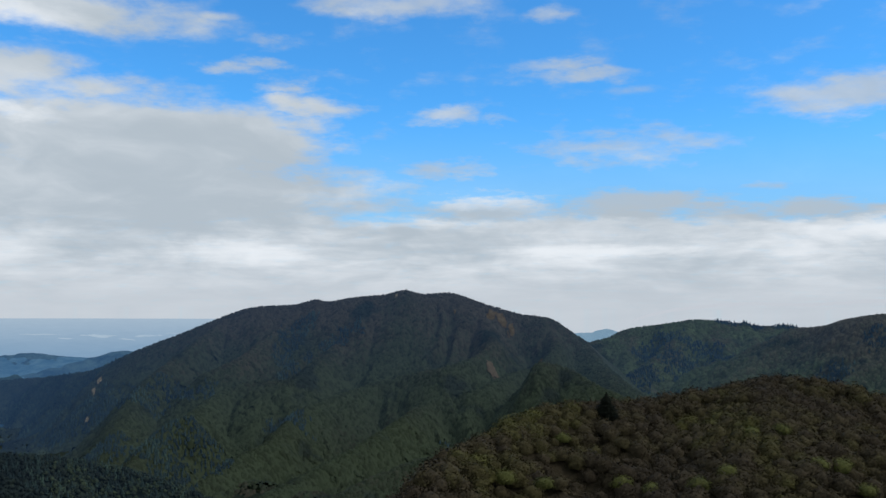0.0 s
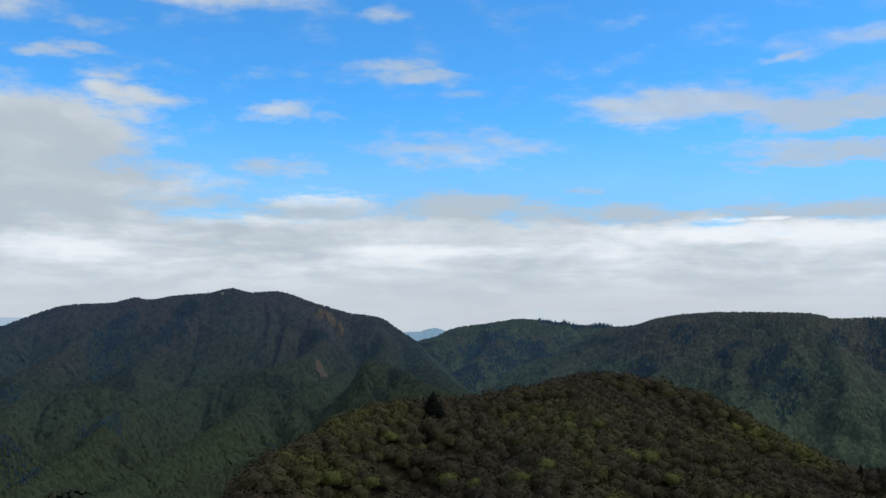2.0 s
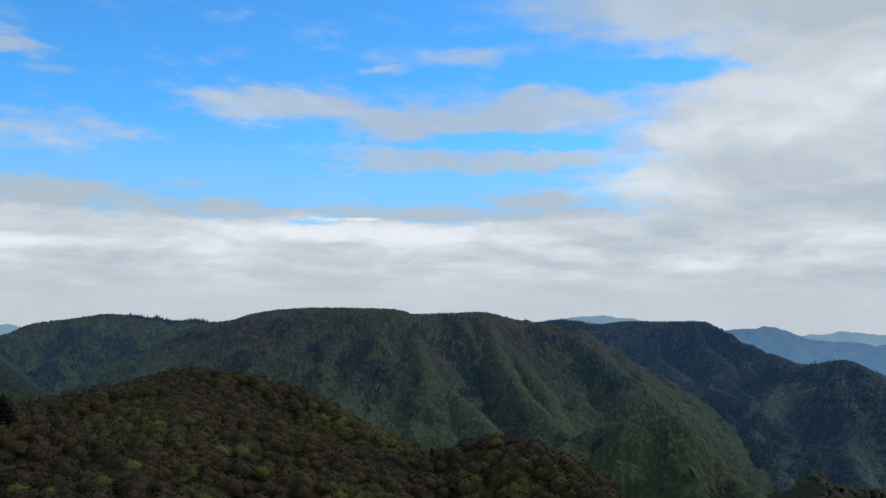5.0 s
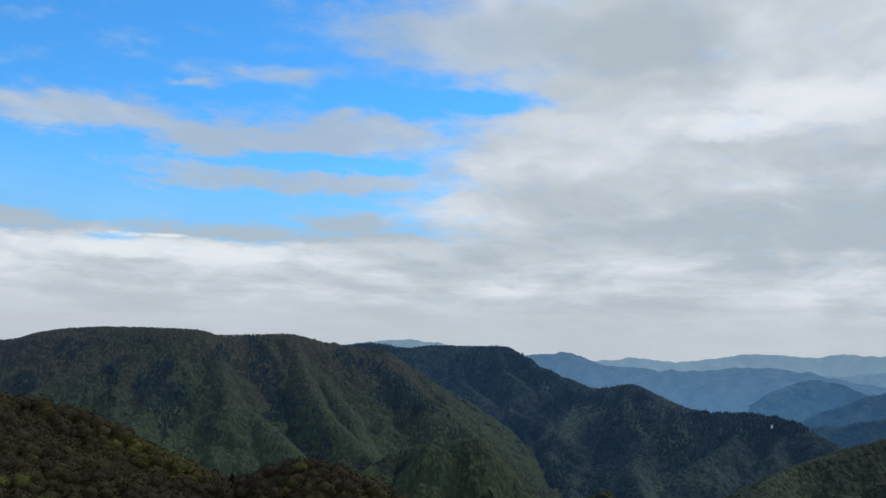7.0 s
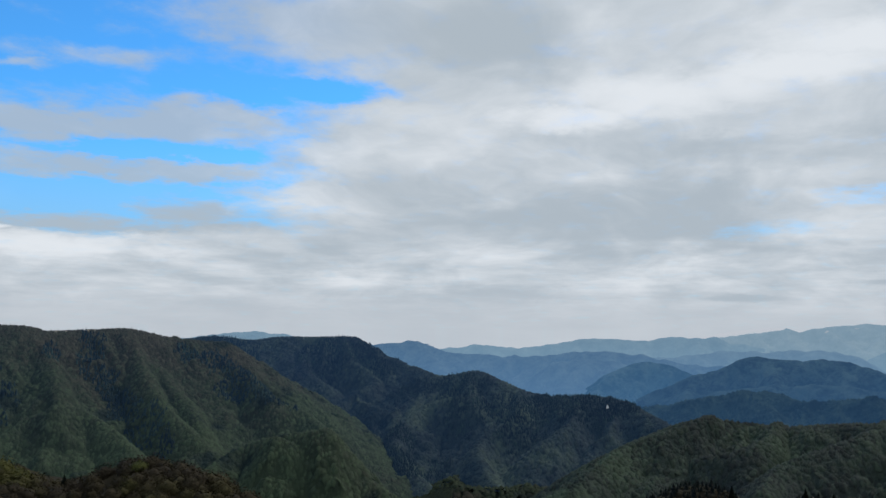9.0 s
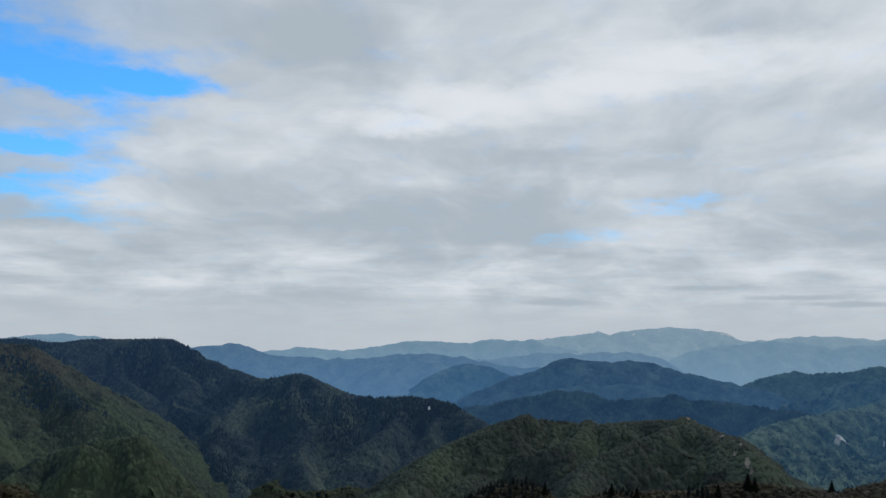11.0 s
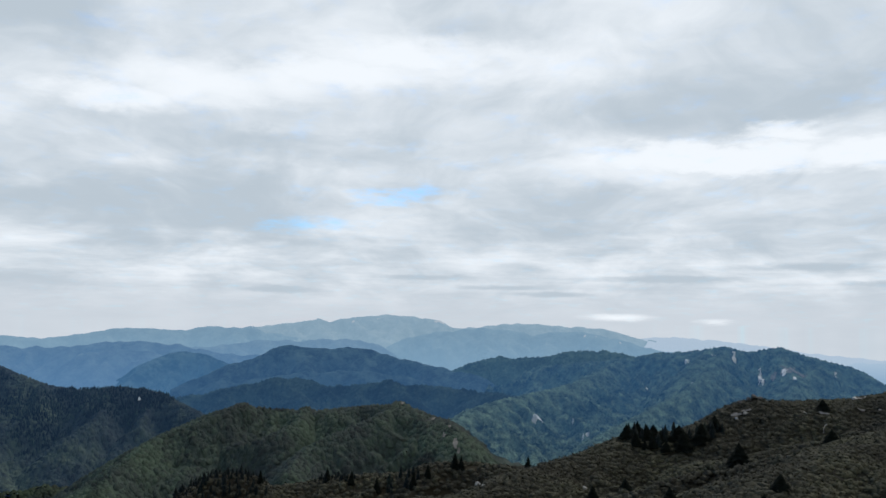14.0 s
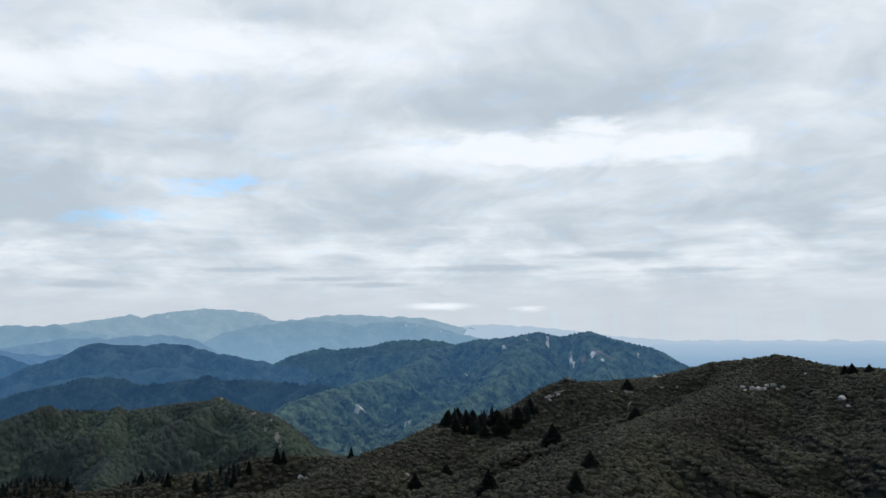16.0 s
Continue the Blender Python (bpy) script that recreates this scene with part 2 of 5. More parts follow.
def foliage(name, stops, patch=0.012, other=None, other_at=(0.5, 0.62), vary=(0.88, 1.12), haze_glow=None):
    """Leaves: each crown has its own shade, each leaf clump varies round it; 'other' trees stand in stands."""
    m, nt, bsdf = material(name, 0.75)
    p = position(nt)
    tree = nt.nodes.new("ShaderNodeAttribute")
    tree.attribute_name = "tree"
    col = ramp_node(nt, tree.outputs["Fac"], stops)
    if other:
        stand = ramp_node(nt, noise_node(nt, p, patch, 5.0, 0.6), ((other_at[0], (0, 0, 0)), (other_at[1], (1, 1, 1))))
        col = mix_node(nt, stand, col, other)
    stipple = noise_node(nt, p, 0.9, 5.0, 0.7)
    col = mix_node(nt, 1.0, col, ramp_node(nt, stipple, ((0.34, (0.82, 0.82, 0.82)), (0.66, (1.18, 1.18, 1.18)))), "MULTIPLY")
    bump = nt.nodes.new("ShaderNodeBump")
    bump.inputs["Strength"].default_value, bump.inputs["Distance"].default_value = 0.7, 0.6
    nt.links.new(stipple, bump.inputs["Height"])
    nt.links.new(bump.outputs[0], bsdf.inputs["Normal"])
    leaf = nt.nodes.new("ShaderNodeNewGeometry").outputs["Random Per Island"]
    shade = ramp_node(nt, leaf, ((0.0, (vary[0],) * 3), (1.0, (vary[1],) * 3)))
    col = mix_node(nt, 1.0, col, shade, "MULTIPLY")
    nt.links.new(col, bsdf.inputs["Base Color"])
    if haze_glow:  # painted haze: blue emission mixed in, stronger with distance
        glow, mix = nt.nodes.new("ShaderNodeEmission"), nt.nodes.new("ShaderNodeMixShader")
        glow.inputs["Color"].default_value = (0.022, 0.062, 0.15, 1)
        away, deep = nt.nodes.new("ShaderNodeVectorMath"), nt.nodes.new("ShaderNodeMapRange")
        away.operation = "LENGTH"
        for sock, v in zip(deep.inputs, (0.0, *haze_glow)):
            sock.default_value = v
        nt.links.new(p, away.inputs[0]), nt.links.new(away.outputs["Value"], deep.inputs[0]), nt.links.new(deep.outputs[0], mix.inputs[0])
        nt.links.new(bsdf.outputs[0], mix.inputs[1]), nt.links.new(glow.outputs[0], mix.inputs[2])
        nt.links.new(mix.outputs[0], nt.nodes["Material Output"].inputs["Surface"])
    return m


def painted_haze(name, forest, haze_glow, amount, scale=0.012, spread=0.15, horizon=None, deepens=None):
    """Far country: woodland colour under haze that is painted on as blue emission."""
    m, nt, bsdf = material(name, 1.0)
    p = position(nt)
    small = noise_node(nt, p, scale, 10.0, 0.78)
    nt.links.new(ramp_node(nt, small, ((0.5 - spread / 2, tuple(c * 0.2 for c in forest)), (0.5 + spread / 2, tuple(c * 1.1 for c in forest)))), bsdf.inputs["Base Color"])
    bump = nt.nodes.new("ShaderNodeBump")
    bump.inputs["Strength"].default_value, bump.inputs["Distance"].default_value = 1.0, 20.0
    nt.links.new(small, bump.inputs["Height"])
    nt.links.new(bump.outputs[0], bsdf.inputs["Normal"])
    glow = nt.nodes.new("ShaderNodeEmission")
    glow.inputs["Color"].default_value = (*haze_glow, 1)
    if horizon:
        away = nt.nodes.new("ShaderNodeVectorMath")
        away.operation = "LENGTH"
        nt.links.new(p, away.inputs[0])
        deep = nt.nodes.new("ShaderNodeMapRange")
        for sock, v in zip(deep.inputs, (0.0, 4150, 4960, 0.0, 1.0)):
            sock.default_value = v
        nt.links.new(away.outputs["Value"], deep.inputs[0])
        nt.links.new(mix_node(nt, deep.outputs[0], haze_glow, horizon), glow.inputs["Color"])
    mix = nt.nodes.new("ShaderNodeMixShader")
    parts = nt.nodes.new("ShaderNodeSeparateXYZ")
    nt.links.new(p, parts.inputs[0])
    # painted haze: more emission low down, less towards the crests
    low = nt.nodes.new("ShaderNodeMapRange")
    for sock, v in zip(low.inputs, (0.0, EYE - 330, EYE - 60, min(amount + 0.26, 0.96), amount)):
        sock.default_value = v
    if deepens:  # painted haze grows with distance from the origin
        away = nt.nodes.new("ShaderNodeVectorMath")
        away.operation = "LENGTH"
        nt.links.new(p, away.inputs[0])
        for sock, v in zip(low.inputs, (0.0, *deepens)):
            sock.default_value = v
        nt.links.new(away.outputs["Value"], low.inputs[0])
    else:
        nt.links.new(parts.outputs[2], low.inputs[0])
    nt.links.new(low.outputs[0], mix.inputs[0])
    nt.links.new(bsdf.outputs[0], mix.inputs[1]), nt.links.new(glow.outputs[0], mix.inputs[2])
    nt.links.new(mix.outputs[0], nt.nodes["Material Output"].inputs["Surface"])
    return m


VALLEY = woodland_floor("valley woodland", (0.014, 0.021, 0.017), (0.021, 0.03, 0.019), (0.033, 0.043, 0.024))
# brown litter, its colour darkened to imitate shade between the crowns
LITTER = woodland_floor("brown leaf litter", (0.028, 0.024, 0.016), (0.038, 0.032, 0.02), (0.05, 0.043, 0.026), 0.4, relief=0.3)
HEATH = woodland_floor("heath", (0.0315, 0.0294, 0.0220), (0.0399, 0.0378, 0.0260), (0.0504, 0.0473, 0.0310), 0.5, relief=0.3)

# ---------------------------------------------------------------- land forms


def lattice(seed):
    return np.random.RandomState(seed).rand(256, 256) * 2 * np.pi


LATTICES = [lattice(s) for s in range(12)]


def perlin(x, y, seed=0):
    g = LATTICES[seed % 12]
    xi, yi = np.floor(x).astype(int), np.floor(y).astype(int)
    fx, fy = x - xi, y - yi

    def corner(i, j):
        a = g[(xi + i) & 255, (yi + j) & 255]
        return np.cos(a) * (fx - i) + np.sin(a) * (fy - j)

    u, v = fx * fx * fx * (fx * (fx * 6 - 15) + 10), fy * fy * fy * (fy * (fy * 6 - 15) + 10)
    top = corner(0, 0) * (1 - u) + corner(1, 0) * u
    low = corner(0, 1) * (1 - u) + corner(1, 1) * u
    return (top * (1 - v) + low * v) * 1.5


def fbm(x, y, octaves=4, seed=0):
    out, amp = 0.0, 0.5
    for k in range(octaves):
        out = out + amp * perlin(x * 2**k, y * 2**k, seed + k)
        amp *= 0.5
    return out


def folds(x, y, octaves=3, seed=0):
    """Sharp crests and round hollows, 0 to 1."""
    out, amp = 0.0, 0.6
    for k in range(octaves):
        out = out + amp * (1 - np.abs(perlin(x * 2**k, y * 2**k, seed + k)) * 1.6)
        amp *= 0.45
    return out


def plan(bearing, reach):
    a = np.radians(bearing)
    return np.sin(a) * reach, np.cos(a) * reach


def spline(rows, steps=5):
    """A smooth line through crest marks (bearing, range, height)."""
    p = np.array([(*plan(b, r), z) for b, r, z in rows], float)
    p = np.vstack([2 * p[0] - p[1], p, 2 * p[-1] - p[-2]])
    out = []
    for i in range(1, len(p) - 2):
        for k in range(steps):
            t = k / steps
            out.append(0.5 * (2 * p[i] + (p[i + 1] - p[i - 1]) * t + (2 * p[i - 1] - 5 * p[i] + 4 * p[i + 1] - p[i + 2]) * t * t
                              + (3 * p[i] - p[i - 1] - 3 * p[i + 1] + p[i + 2]) * t**3))
    return np.array(out + [p[-2]])


class Ridge:
    """A crest with slopes that fall away on both sides, cut by ravines that run down them."""

    def __init__(self, rows, slope=0.5, round_top=40.0, cut=26.0, pitch=150.0, rough=2.0, seed=0, grit=34.0, edge=0.25, back=None):
        self.back = back or slope
        self.line, self.slope, self.round_top = spline(rows), slope, round_top
        self.cut, self.pitch, self.rough, self.seed, self.grit, self.edge = cut, pitch, rough, seed, grit, edge

    def height(self, x, y):
        """The height where the ridge can stand over the valley; far below it elsewhere."""
        reach = 1.25 * (self.line[:, 2].max() + 430) / min(self.slope, self.back) + self.round_top
        low, high = self.line[:, :2].min(0) - reach, self.line[:, :2].max(0) + reach
        near = (x > low[0]) & (x < high[0]) & (y > low[1]) & (y < high[1])
        z = np.full(x.shape, -900.0)
        z[near] = self.rise(x[near], y[near])
        return z

    def rise(self, x, y):
        mass, crest, along, side, off, run = 0.0, 0.0, 0.0, 0.0, np.full(x.shape, 1e9), 0.0
        for a, b in zip(self.line[:-1], self.line[1:]):
            d = b[:2] - a[:2]
            n = max(np.hypot(*d), 1e-6)
            t = np.clip(((x - a[0]) * d[0] + (y - a[1]) * d[1]) / n**2, 0, 1)
            far = np.hypot(x - a[0] - t * d[0], y - a[1] - t * d[1])
            w = n / (far + 2.0) ** 4
            mass, crest, along = mass + w, crest + w * (a[2] + t * (b[2] - a[2])), along + w * (run + t * n)
            side = side + w * (d[0] * (y - a[1]) - d[1] * (x - a[0])) / n
            off = np.minimum(off, far)
            run += n
        front = np.clip(-1.4 * side / mass / (off + 1.0) - 0.2, 0, 1)
        z = crest / mass - (self.back + (self.slope - self.back) * front) * (np.sqrt(off**2 + self.round_top**2) - self.round_top)
        wob = fbm(x / (self.pitch * 1.1), y / (self.pitch * 1.1), 3, self.seed + 3)
        ravine = folds(along / mass / self.pitch + wob * 0.8 + self.seed * 7.3, off / (self.pitch * 5.0) + wob * 0.25, 3, self.seed)
        deep = np.clip(off / (self.pitch * 0.75), 0, 1)
        deep = deep * deep * (3 - 2 * deep)
        grain = self.rough * fbm(x / self.grit, y / self.grit, 4, self.seed + 5) * np.clip(off / 30, self.edge, 1)
        rib = 0.34 * self.cut * (folds(x / (self.pitch * 0.62), y / (self.pitch * 0.62), 3, self.seed + 6) - 0.85) * np.clip(off / 70, 0, 1)
        return z + self.cut * deep * (ravine - 0.9) + rib + grain


def floor_height(x, y):
    """The valley floor, the slope of the lookout's own summit, and the plain, raised to fit the camera's view of the
    horizon.
    """
    r, b = np.hypot(x, y), np.degrees(np.arctan2(x, y))
    z = -330 + 55 * (folds(x / 330, y / 330, 3, 2) - 0.7) + 26 * fbm(x / 420, y / 420, 4, 2) + 6 * fbm(x / 60, y / 60, 3, 4)
    rim = np.interp(b, (-40, -10, 2, 60, 100, 112, 180), (-58, -60, -135, -180, -215, -160, -150))
    z = z + (rim - z) * np.clip((r - 2700) / 2250, 0, 1) ** 1.4
    own = -1.8 - 0.46 * (np.sqrt(r * r + 12**2) - 12) + 4 * fbm(x / 50, y / 50, 4, 7) * np.clip(r / 120, 0, 1)
    return np.maximum(z, own)


def with_spurs(ridge, every, length, seed):
    """The ridge and side ridges that run down from it towards the lookout."""
    rng = np.random.RandomState(seed)
    out, last = [ridge], None
    for p in ridge.line:
        if last is not None and np.hypot(*(p[:2] - last)) < every * rng.uniform(0.7, 1.3):
            continue
        last = p[:2]
        b, r = math.degrees(math.atan2(p[0], p[1])), math.hypot(p[0], p[1])
        rows, z, turn = [], p[2] - 4, rng.uniform(-1, 1)
        for k in range(5):
            rows.append((b, r, z))
            step = length / 4 * rng.uniform(0.8, 1.2)
            r, b = r - step * 0.85, b + math.degrees(step * 0.55 * (turn + rng.uniform(-0.5, 0.5)) / r)
            z -= step * rng.uniform(0.2, 0.42)
        out.append(Ridge(rows, 0.5, 14, 40, 90, 8, seed + len(out), 50, 0.5))
    return out


# crest marks placed to fit the camera's view: bearing, range, height over the eye
MOUNTAINS = {}


def mountain(key, *ridges):
    MOUNTAINS[key] = ridges


mountain(
    "main",
    Ridge(((-34, 3200, -286), (-26.2, 3050, -227), (-23.2, 2900, -208), (-20.8, 2720, -173), (-18.6, 2550, -115), (-16.3, 2500, -72),
           (-13.6, 2480, -23), (-11.9, 2460, 0), (-9.5, 2440, 7), (-8.1, 2420, 21), (-7.3, 2420, 15), (-5.9, 2400, 26), (-3.8, 2400, 35),
           (-2.5, 2380, 47), (-1.2, 2380, 37), (0.6, 2380, 40), (2.4, 2360, 15), (4.9, 2350, -14), (6.7, 2330, -24), (7.8, 2320, -49),
           (8.8, 2300, -80), (9.9, 2200, -130), (11.9, 2050, -185)), 0.84, 34, 36, 150, 4, 1),
    Ridge(((-0.5, 2390, 37), (-3.0, 2420, -2), (-5.2, 2340, -45), (-8.0, 2255, -97), (-10.1, 2130, -151), (-11.6, 2060, -183)), 1.05, 20, 26, 80, 5, 1),
    Ridge(((-13.6, 2450, -32), (-15.6, 2325, -95), (-17.2, 2235, -142), (-18.7, 2145, -186), (-19.6, 2010, -244), (-20.3, 1910, -286)), 1.05, 20, 26, 80, 5, 2),
    Ridge(((-8.4, 2470, 15), (-10.8, 2310, -64), (-12.5, 2210, -115), (-14.6, 2170, -152)), 1.05, 20, 26, 80, 5, 3),
    Ridge(((-6.2, 2300, -72), (-8.0, 2155, -126), (-9.7, 2070, -162), (-11.8, 2110, -167), (-13.5, 2090, -185), (-15.2, 1990, -216), (-16.8, 1870, -252), (-18.1, 1775, -280)), 1.05, 20, 26, 80, 5, 4),
    Ridge(((2.0, 2370, 11), (3.1, 2220, -60), (2.4, 2120, -107), (-0.1, 2055, -136), (-3.0, 2090, -159), (-5.8, 2055, -187), (-8.0, 2000, -210), (-9.4, 1930, -231), (-10.7, 1815, -261), (-12.4, 1765, -279), (-14.1, 1695, -302), (-15.7, 1655, -317)), 1.05, 20, 26, 80, 5, 5),
    Ridge(((6.3, 2340, -30), (7.2, 2240, -78), (6.5, 2140, -123), (4.2, 2075, -150), (2.4, 1995, -176), (0.6, 1995, -191), (-1.2, 1965, -209), (-3.0, 1865, -237), (-5.1, 1775, -266), (-8.6, 1670, -303), (-10.7, 1615, -323)), 1.05, 20, 26, 80, 5, 6),
    Ridge(((6.3, 1950, -115), (7.8, 1960, -127), (9.5, 1900, -155), (11.2, 1865, -176), (12.3, 1885, -188)), 1.05, 20, 26, 80, 5, 7),
    Ridge(((4.9, 1600, -216), (2.4, 1560, -241), (-1.5, 1590, -266), (-4.7, 1560, -294), (-6.5, 1515, -313)), 1.05, 20, 26, 80, 5, 1),
    Ridge(((-15.8, 1750, -206), (-17.1, 1725, -222), (-18.4, 1655, -250), (-19.6, 1570, -282)), 1.05, 20, 26, 80, 5, 2),
)
mountain("foot", Ridge(((-36, 1330, -178), (-28.3, 1350, -191), (-26.0, 1375, -204), (-23.1, 1405, -219), (-20.0, 1425, -238), (-16.7, 1380, -261), (-14.7, 1355, -275), (-12, 1330, -300)), 0.5, 14, 30, 80, 5, 3))
mountain(
    "saddle",
    Ridge(((7.8, 2500, -143), (8.8, 2550, -101), (10.6, 2580, -79), (11.6, 2600, -57), (14.0, 2600, -40), (16.1, 2600, -28), (18.0, 2600, -38),
           (20.0, 2620, -45), (21.2, 2640, -43), (22.2, 2660, -59), (23.7, 2660, -76)), 0.5, 30, 26, 120, 4, 2),
    Ridge(((15.4, 2590, -28), (14.7, 2465, -79), (12.6, 2320, -147), (10.5, 2230, -196)), 0.55, 18, 18, 90, 5, 1),
    Ridge(((18.6, 2600, -36), (19.0, 2460, -93), (17.6, 2305, -159), (15.5, 2215, -209)), 0.55, 18, 18, 90, 5, 2),
)
mountain(
    "flat",
    Ridge(((19.7, 2300, -80), (21.2, 2280, -46), (22.9, 2250, -38), (24.4, 2200, -20), (26.2, 2150, -8), (29.1, 2100, -3), (32.7, 2050, -4),
           (34.1, 2050, -11), (34.4, 2050, -15), (37.6, 2080, -10), (39.0, 2080, -9), (41.0, 2100, -25), (42.4, 2120, -33), (44.4, 2150, -37)), 0.66, 30, 34, 120, 4, 5),
    Ridge(((24.4, 2240, -29), (22.3, 2245, -58), (19.8, 2200, -103), (18.3, 2145, -135), (17.3, 2115, -157)), 1.05, 16, 26, 80, 5, 1),
    Ridge(((28.4, 2130, -4), (28.0, 2045, -48), (26.6, 1990, -84), (24.8, 1955, -120), (23.4, 1905, -154)), 1.05, 16, 26, 80, 5, 2),
    Ridge(((32.9, 2060, -8), (32.6, 1975, -56), (31.7, 1895, -101), (30.5, 1810, -153), (29.4, 1770, -182)), 1.05, 16, 26, 80, 5, 3),
    Ridge(((33.9, 2055, -10), (34.9, 1880, -98), (35.1, 1785, -146), (33.6, 1795, -170), (31.8, 1750, -205), (31.2, 1700, -231)), 1.05, 16, 26, 80, 5, 4),
    Ridge(((35.1, 1785, -146), (36.6, 1800, -159), (38.2, 1745, -191), (39.8, 1665, -229)), 1.05, 16, 26, 80, 5, 5),
    Ridge(((39.0, 2070, -12), (39.6, 1950, -74), (40.8, 1820, -142), (42.4, 1745, -185), (43.9, 1685, -224)), 1.05, 16, 26, 80, 5, 6),
    Ridge(((41.6, 2110, -24), (44.1, 2075, -65), (46.2, 2000, -110), (47.6, 1915, -151), (49.3, 1925, -174), (50.6, 1875, -202), (51.6, 1785, -244), (52.9, 1705, -281)), 1.05, 16, 26, 80, 5, 7),
    Ridge(((39.8, 2100, -42), (41.2, 1945, -111), (42.7, 1835, -161), (43.4, 1735, -205), (43.0, 1660, -237)), 1.05, 16, 26, 80, 5, 1),
    Ridge(((51.0, 1600, -177), (47.9, 1630, -194), (45.8, 1660, -214), (44.1, 1610, -239), (43.0, 1575, -254)), 1.05, 16, 26, 80, 5, 2),
    Ridge(((47.9, 1600, -191), (49.6, 1590, -210), (52.0, 1595, -236), (53.9, 1555, -264), (55.2, 1520, -282)), 1.05, 16, 26, 80, 5, 3),
)
mountain(
    "wooded",
    Ridge(((40.5, 2760, -50), (42.6, 2750, -37), (44.0, 2720, -32), (46.1, 2700, -41), (47.8, 2680, -31), (49.6, 2650, -30), (52.1, 2620, -28), (52.8, 2600, -31),
           (54.3, 2550, -75), (55.4, 2500, -91), (57.0, 2400, -125)), 0.55, 22, 36, 120, 5, 3),
    Ridge(((47.9, 2640, -34), (49.3, 2580, -68), (49.6, 2460, -117), (51.0, 2385, -155)), 0.95, 14, 26, 80, 5, 1),
    Ridge(((52.0, 2600, -33), (52.3, 2485, -85), (54.0, 2400, -135), (52.3, 2330, -178), (51.0, 2240, -227), (52.0, 2130, -278)), 0.95, 14, 26, 80, 5, 2),
    Ridge(((54.0, 2550, -58), (54.9, 2425, -124), (56.5, 2325, -185)), 0.95, 14, 26, 80, 5, 3),
)
mountain(
    "spur",
    Ridge(((56.4, 2420, -103), (57.4, 2380, -118), (58.5, 2350, -125), (60.3, 2300, -108), (61.7, 2260, -126), (63.6, 2220, -154),
           (65.3, 2180, -161), (67.3, 2150, -157), (69.4, 2120, -162), (70.4, 2080, -177), (71.9, 2020, -199), (73.5, 1950, -235)), 0.55, 18, 34, 110, 5, 1),
    Ridge(((57.5, 2340, -141), (56.5, 2225, -190), (55.6, 2125, -232), (55.9, 1990, -287), (56.8, 1895, -326)), 0.95, 14, 26, 80, 5, 1),
    Ridge(((60.0, 2290, -110), (59.7, 2175, -156), (57.2, 2200, -186), (55.4, 2095, -236), (55.8, 1970, -288), (57.2, 1895, -323)), 0.95, 14, 26, 80, 5, 2),
    Ridge(((63.2, 2200, -150), (62.9, 2090, -199), (60.7, 2025, -244), (60.7, 1925, -290), (61.8, 1860, -324)), 0.95, 14, 26, 80, 5, 3),
    Ridge(((67.0, 2140, -155), (66.3, 2045, -204), (64.6, 1985, -248)), 0.95, 14, 26, 80, 5, 4),
)
mountain(
    "near",
    Ridge(((-7, 315, -160), (-4, 322, -112), (-1.5, 335, -72), (0.3, 360, -66), (2.4, 400, -63), (4.2, 430, -60), (6.3, 460, -56), (8.4, 490, -54), (10.3, 520, -57), (12.9, 545, -57),
           (14.6, 560, -55), (16.7, 575, -52), (18.6, 590, -49), (20.2, 600, -45), (22.1, 600, -45), (23.5, 595, -47), (26.2, 580, -53),
           (28.4, 560, -61), (30.5, 540, -71), (33.4, 520, -82), (34.8, 515, -86), (37.0, 510, -84), (38.8, 500, -75), (40.5, 490, -72),
           (42.7, 470, -76), (44.8, 450, -83), (46.2, 430, -88), (50, 410, -112)), 0.26, 22, 22, 60, 2.5, 2, back=0.8),
    Ridge(((20.0, 600, -46), (20.5, 500, -55), (18.0, 400, -70), (14.0, 320, -84)), 0.26, 26, 14, 60, 2, 4),
)
mountain(
    "mid",
    Ridge(((62.0, 1300, -265), (64.2, 1250, -227), (65.8, 1220, -198), (68.1, 1180, -164), (70.8, 1150, -133), (72.9, 1130, -113), (74.7, 1100, -104), (77.2, 1100, -107),
           (78.6, 1080, -108), (81.5, 1080, -102), (84.3, 1060, -98), (86.5, 1040, -108), (87.9, 1000, -115), (88.8, 950, -135), (90, 900, -180)), 0.5, 14, 30, 75, 4, 3),
    Ridge(((74.5, 1100, -99), (72.8, 1065, -115), (70.4, 1035, -135), (68.0, 1010, -152), (65.9, 970, -170)), 0.7, 8, 22, 55, 4, 1),
    Ridge(((78.6, 1085, -102), (77.9, 1035, -116), (75.8, 1015, -130), (73.0, 1035, -145), (70.9, 990, -162)), 0.7, 8, 22, 55, 4, 2),
    Ridge(((74.7, 1090, -98), (72.9, 1065, -110), (70.1, 1045, -127), (68.1, 995, -145), (66.2, 940, -164)), 0.7, 8, 22, 55, 4, 3),
    Ridge(((84.3, 1065, -93), (82.9, 1025, -108), (80.8, 1000, -121), (78.6, 970, -136), (77.6, 920, -151)), 0.7, 8, 22, 55, 4, 4),
    Ridge(((84.7, 1065, -95), (86.1, 1020, -112), (87.2, 980, -128), (87.9, 935, -145)), 0.7, 8, 22, 55, 4, 5),
)
mountain(
    "shoulder",
    Ridge(((67, 740, -170), (70.3, 700, -136), (73.0, 680, -114), (75.1, 660, -111), (76.5, 650, -117), (79.7, 640, -111), (82.6, 630, -106), (85.1, 620, -103), (85.8, 610, -97),
           (87.9, 600, -92), (90.0, 590, -92), (92.1, 570, -90), (95, 540, -90)), 0.38, 16, 24, 60, 2.5, 1),
)
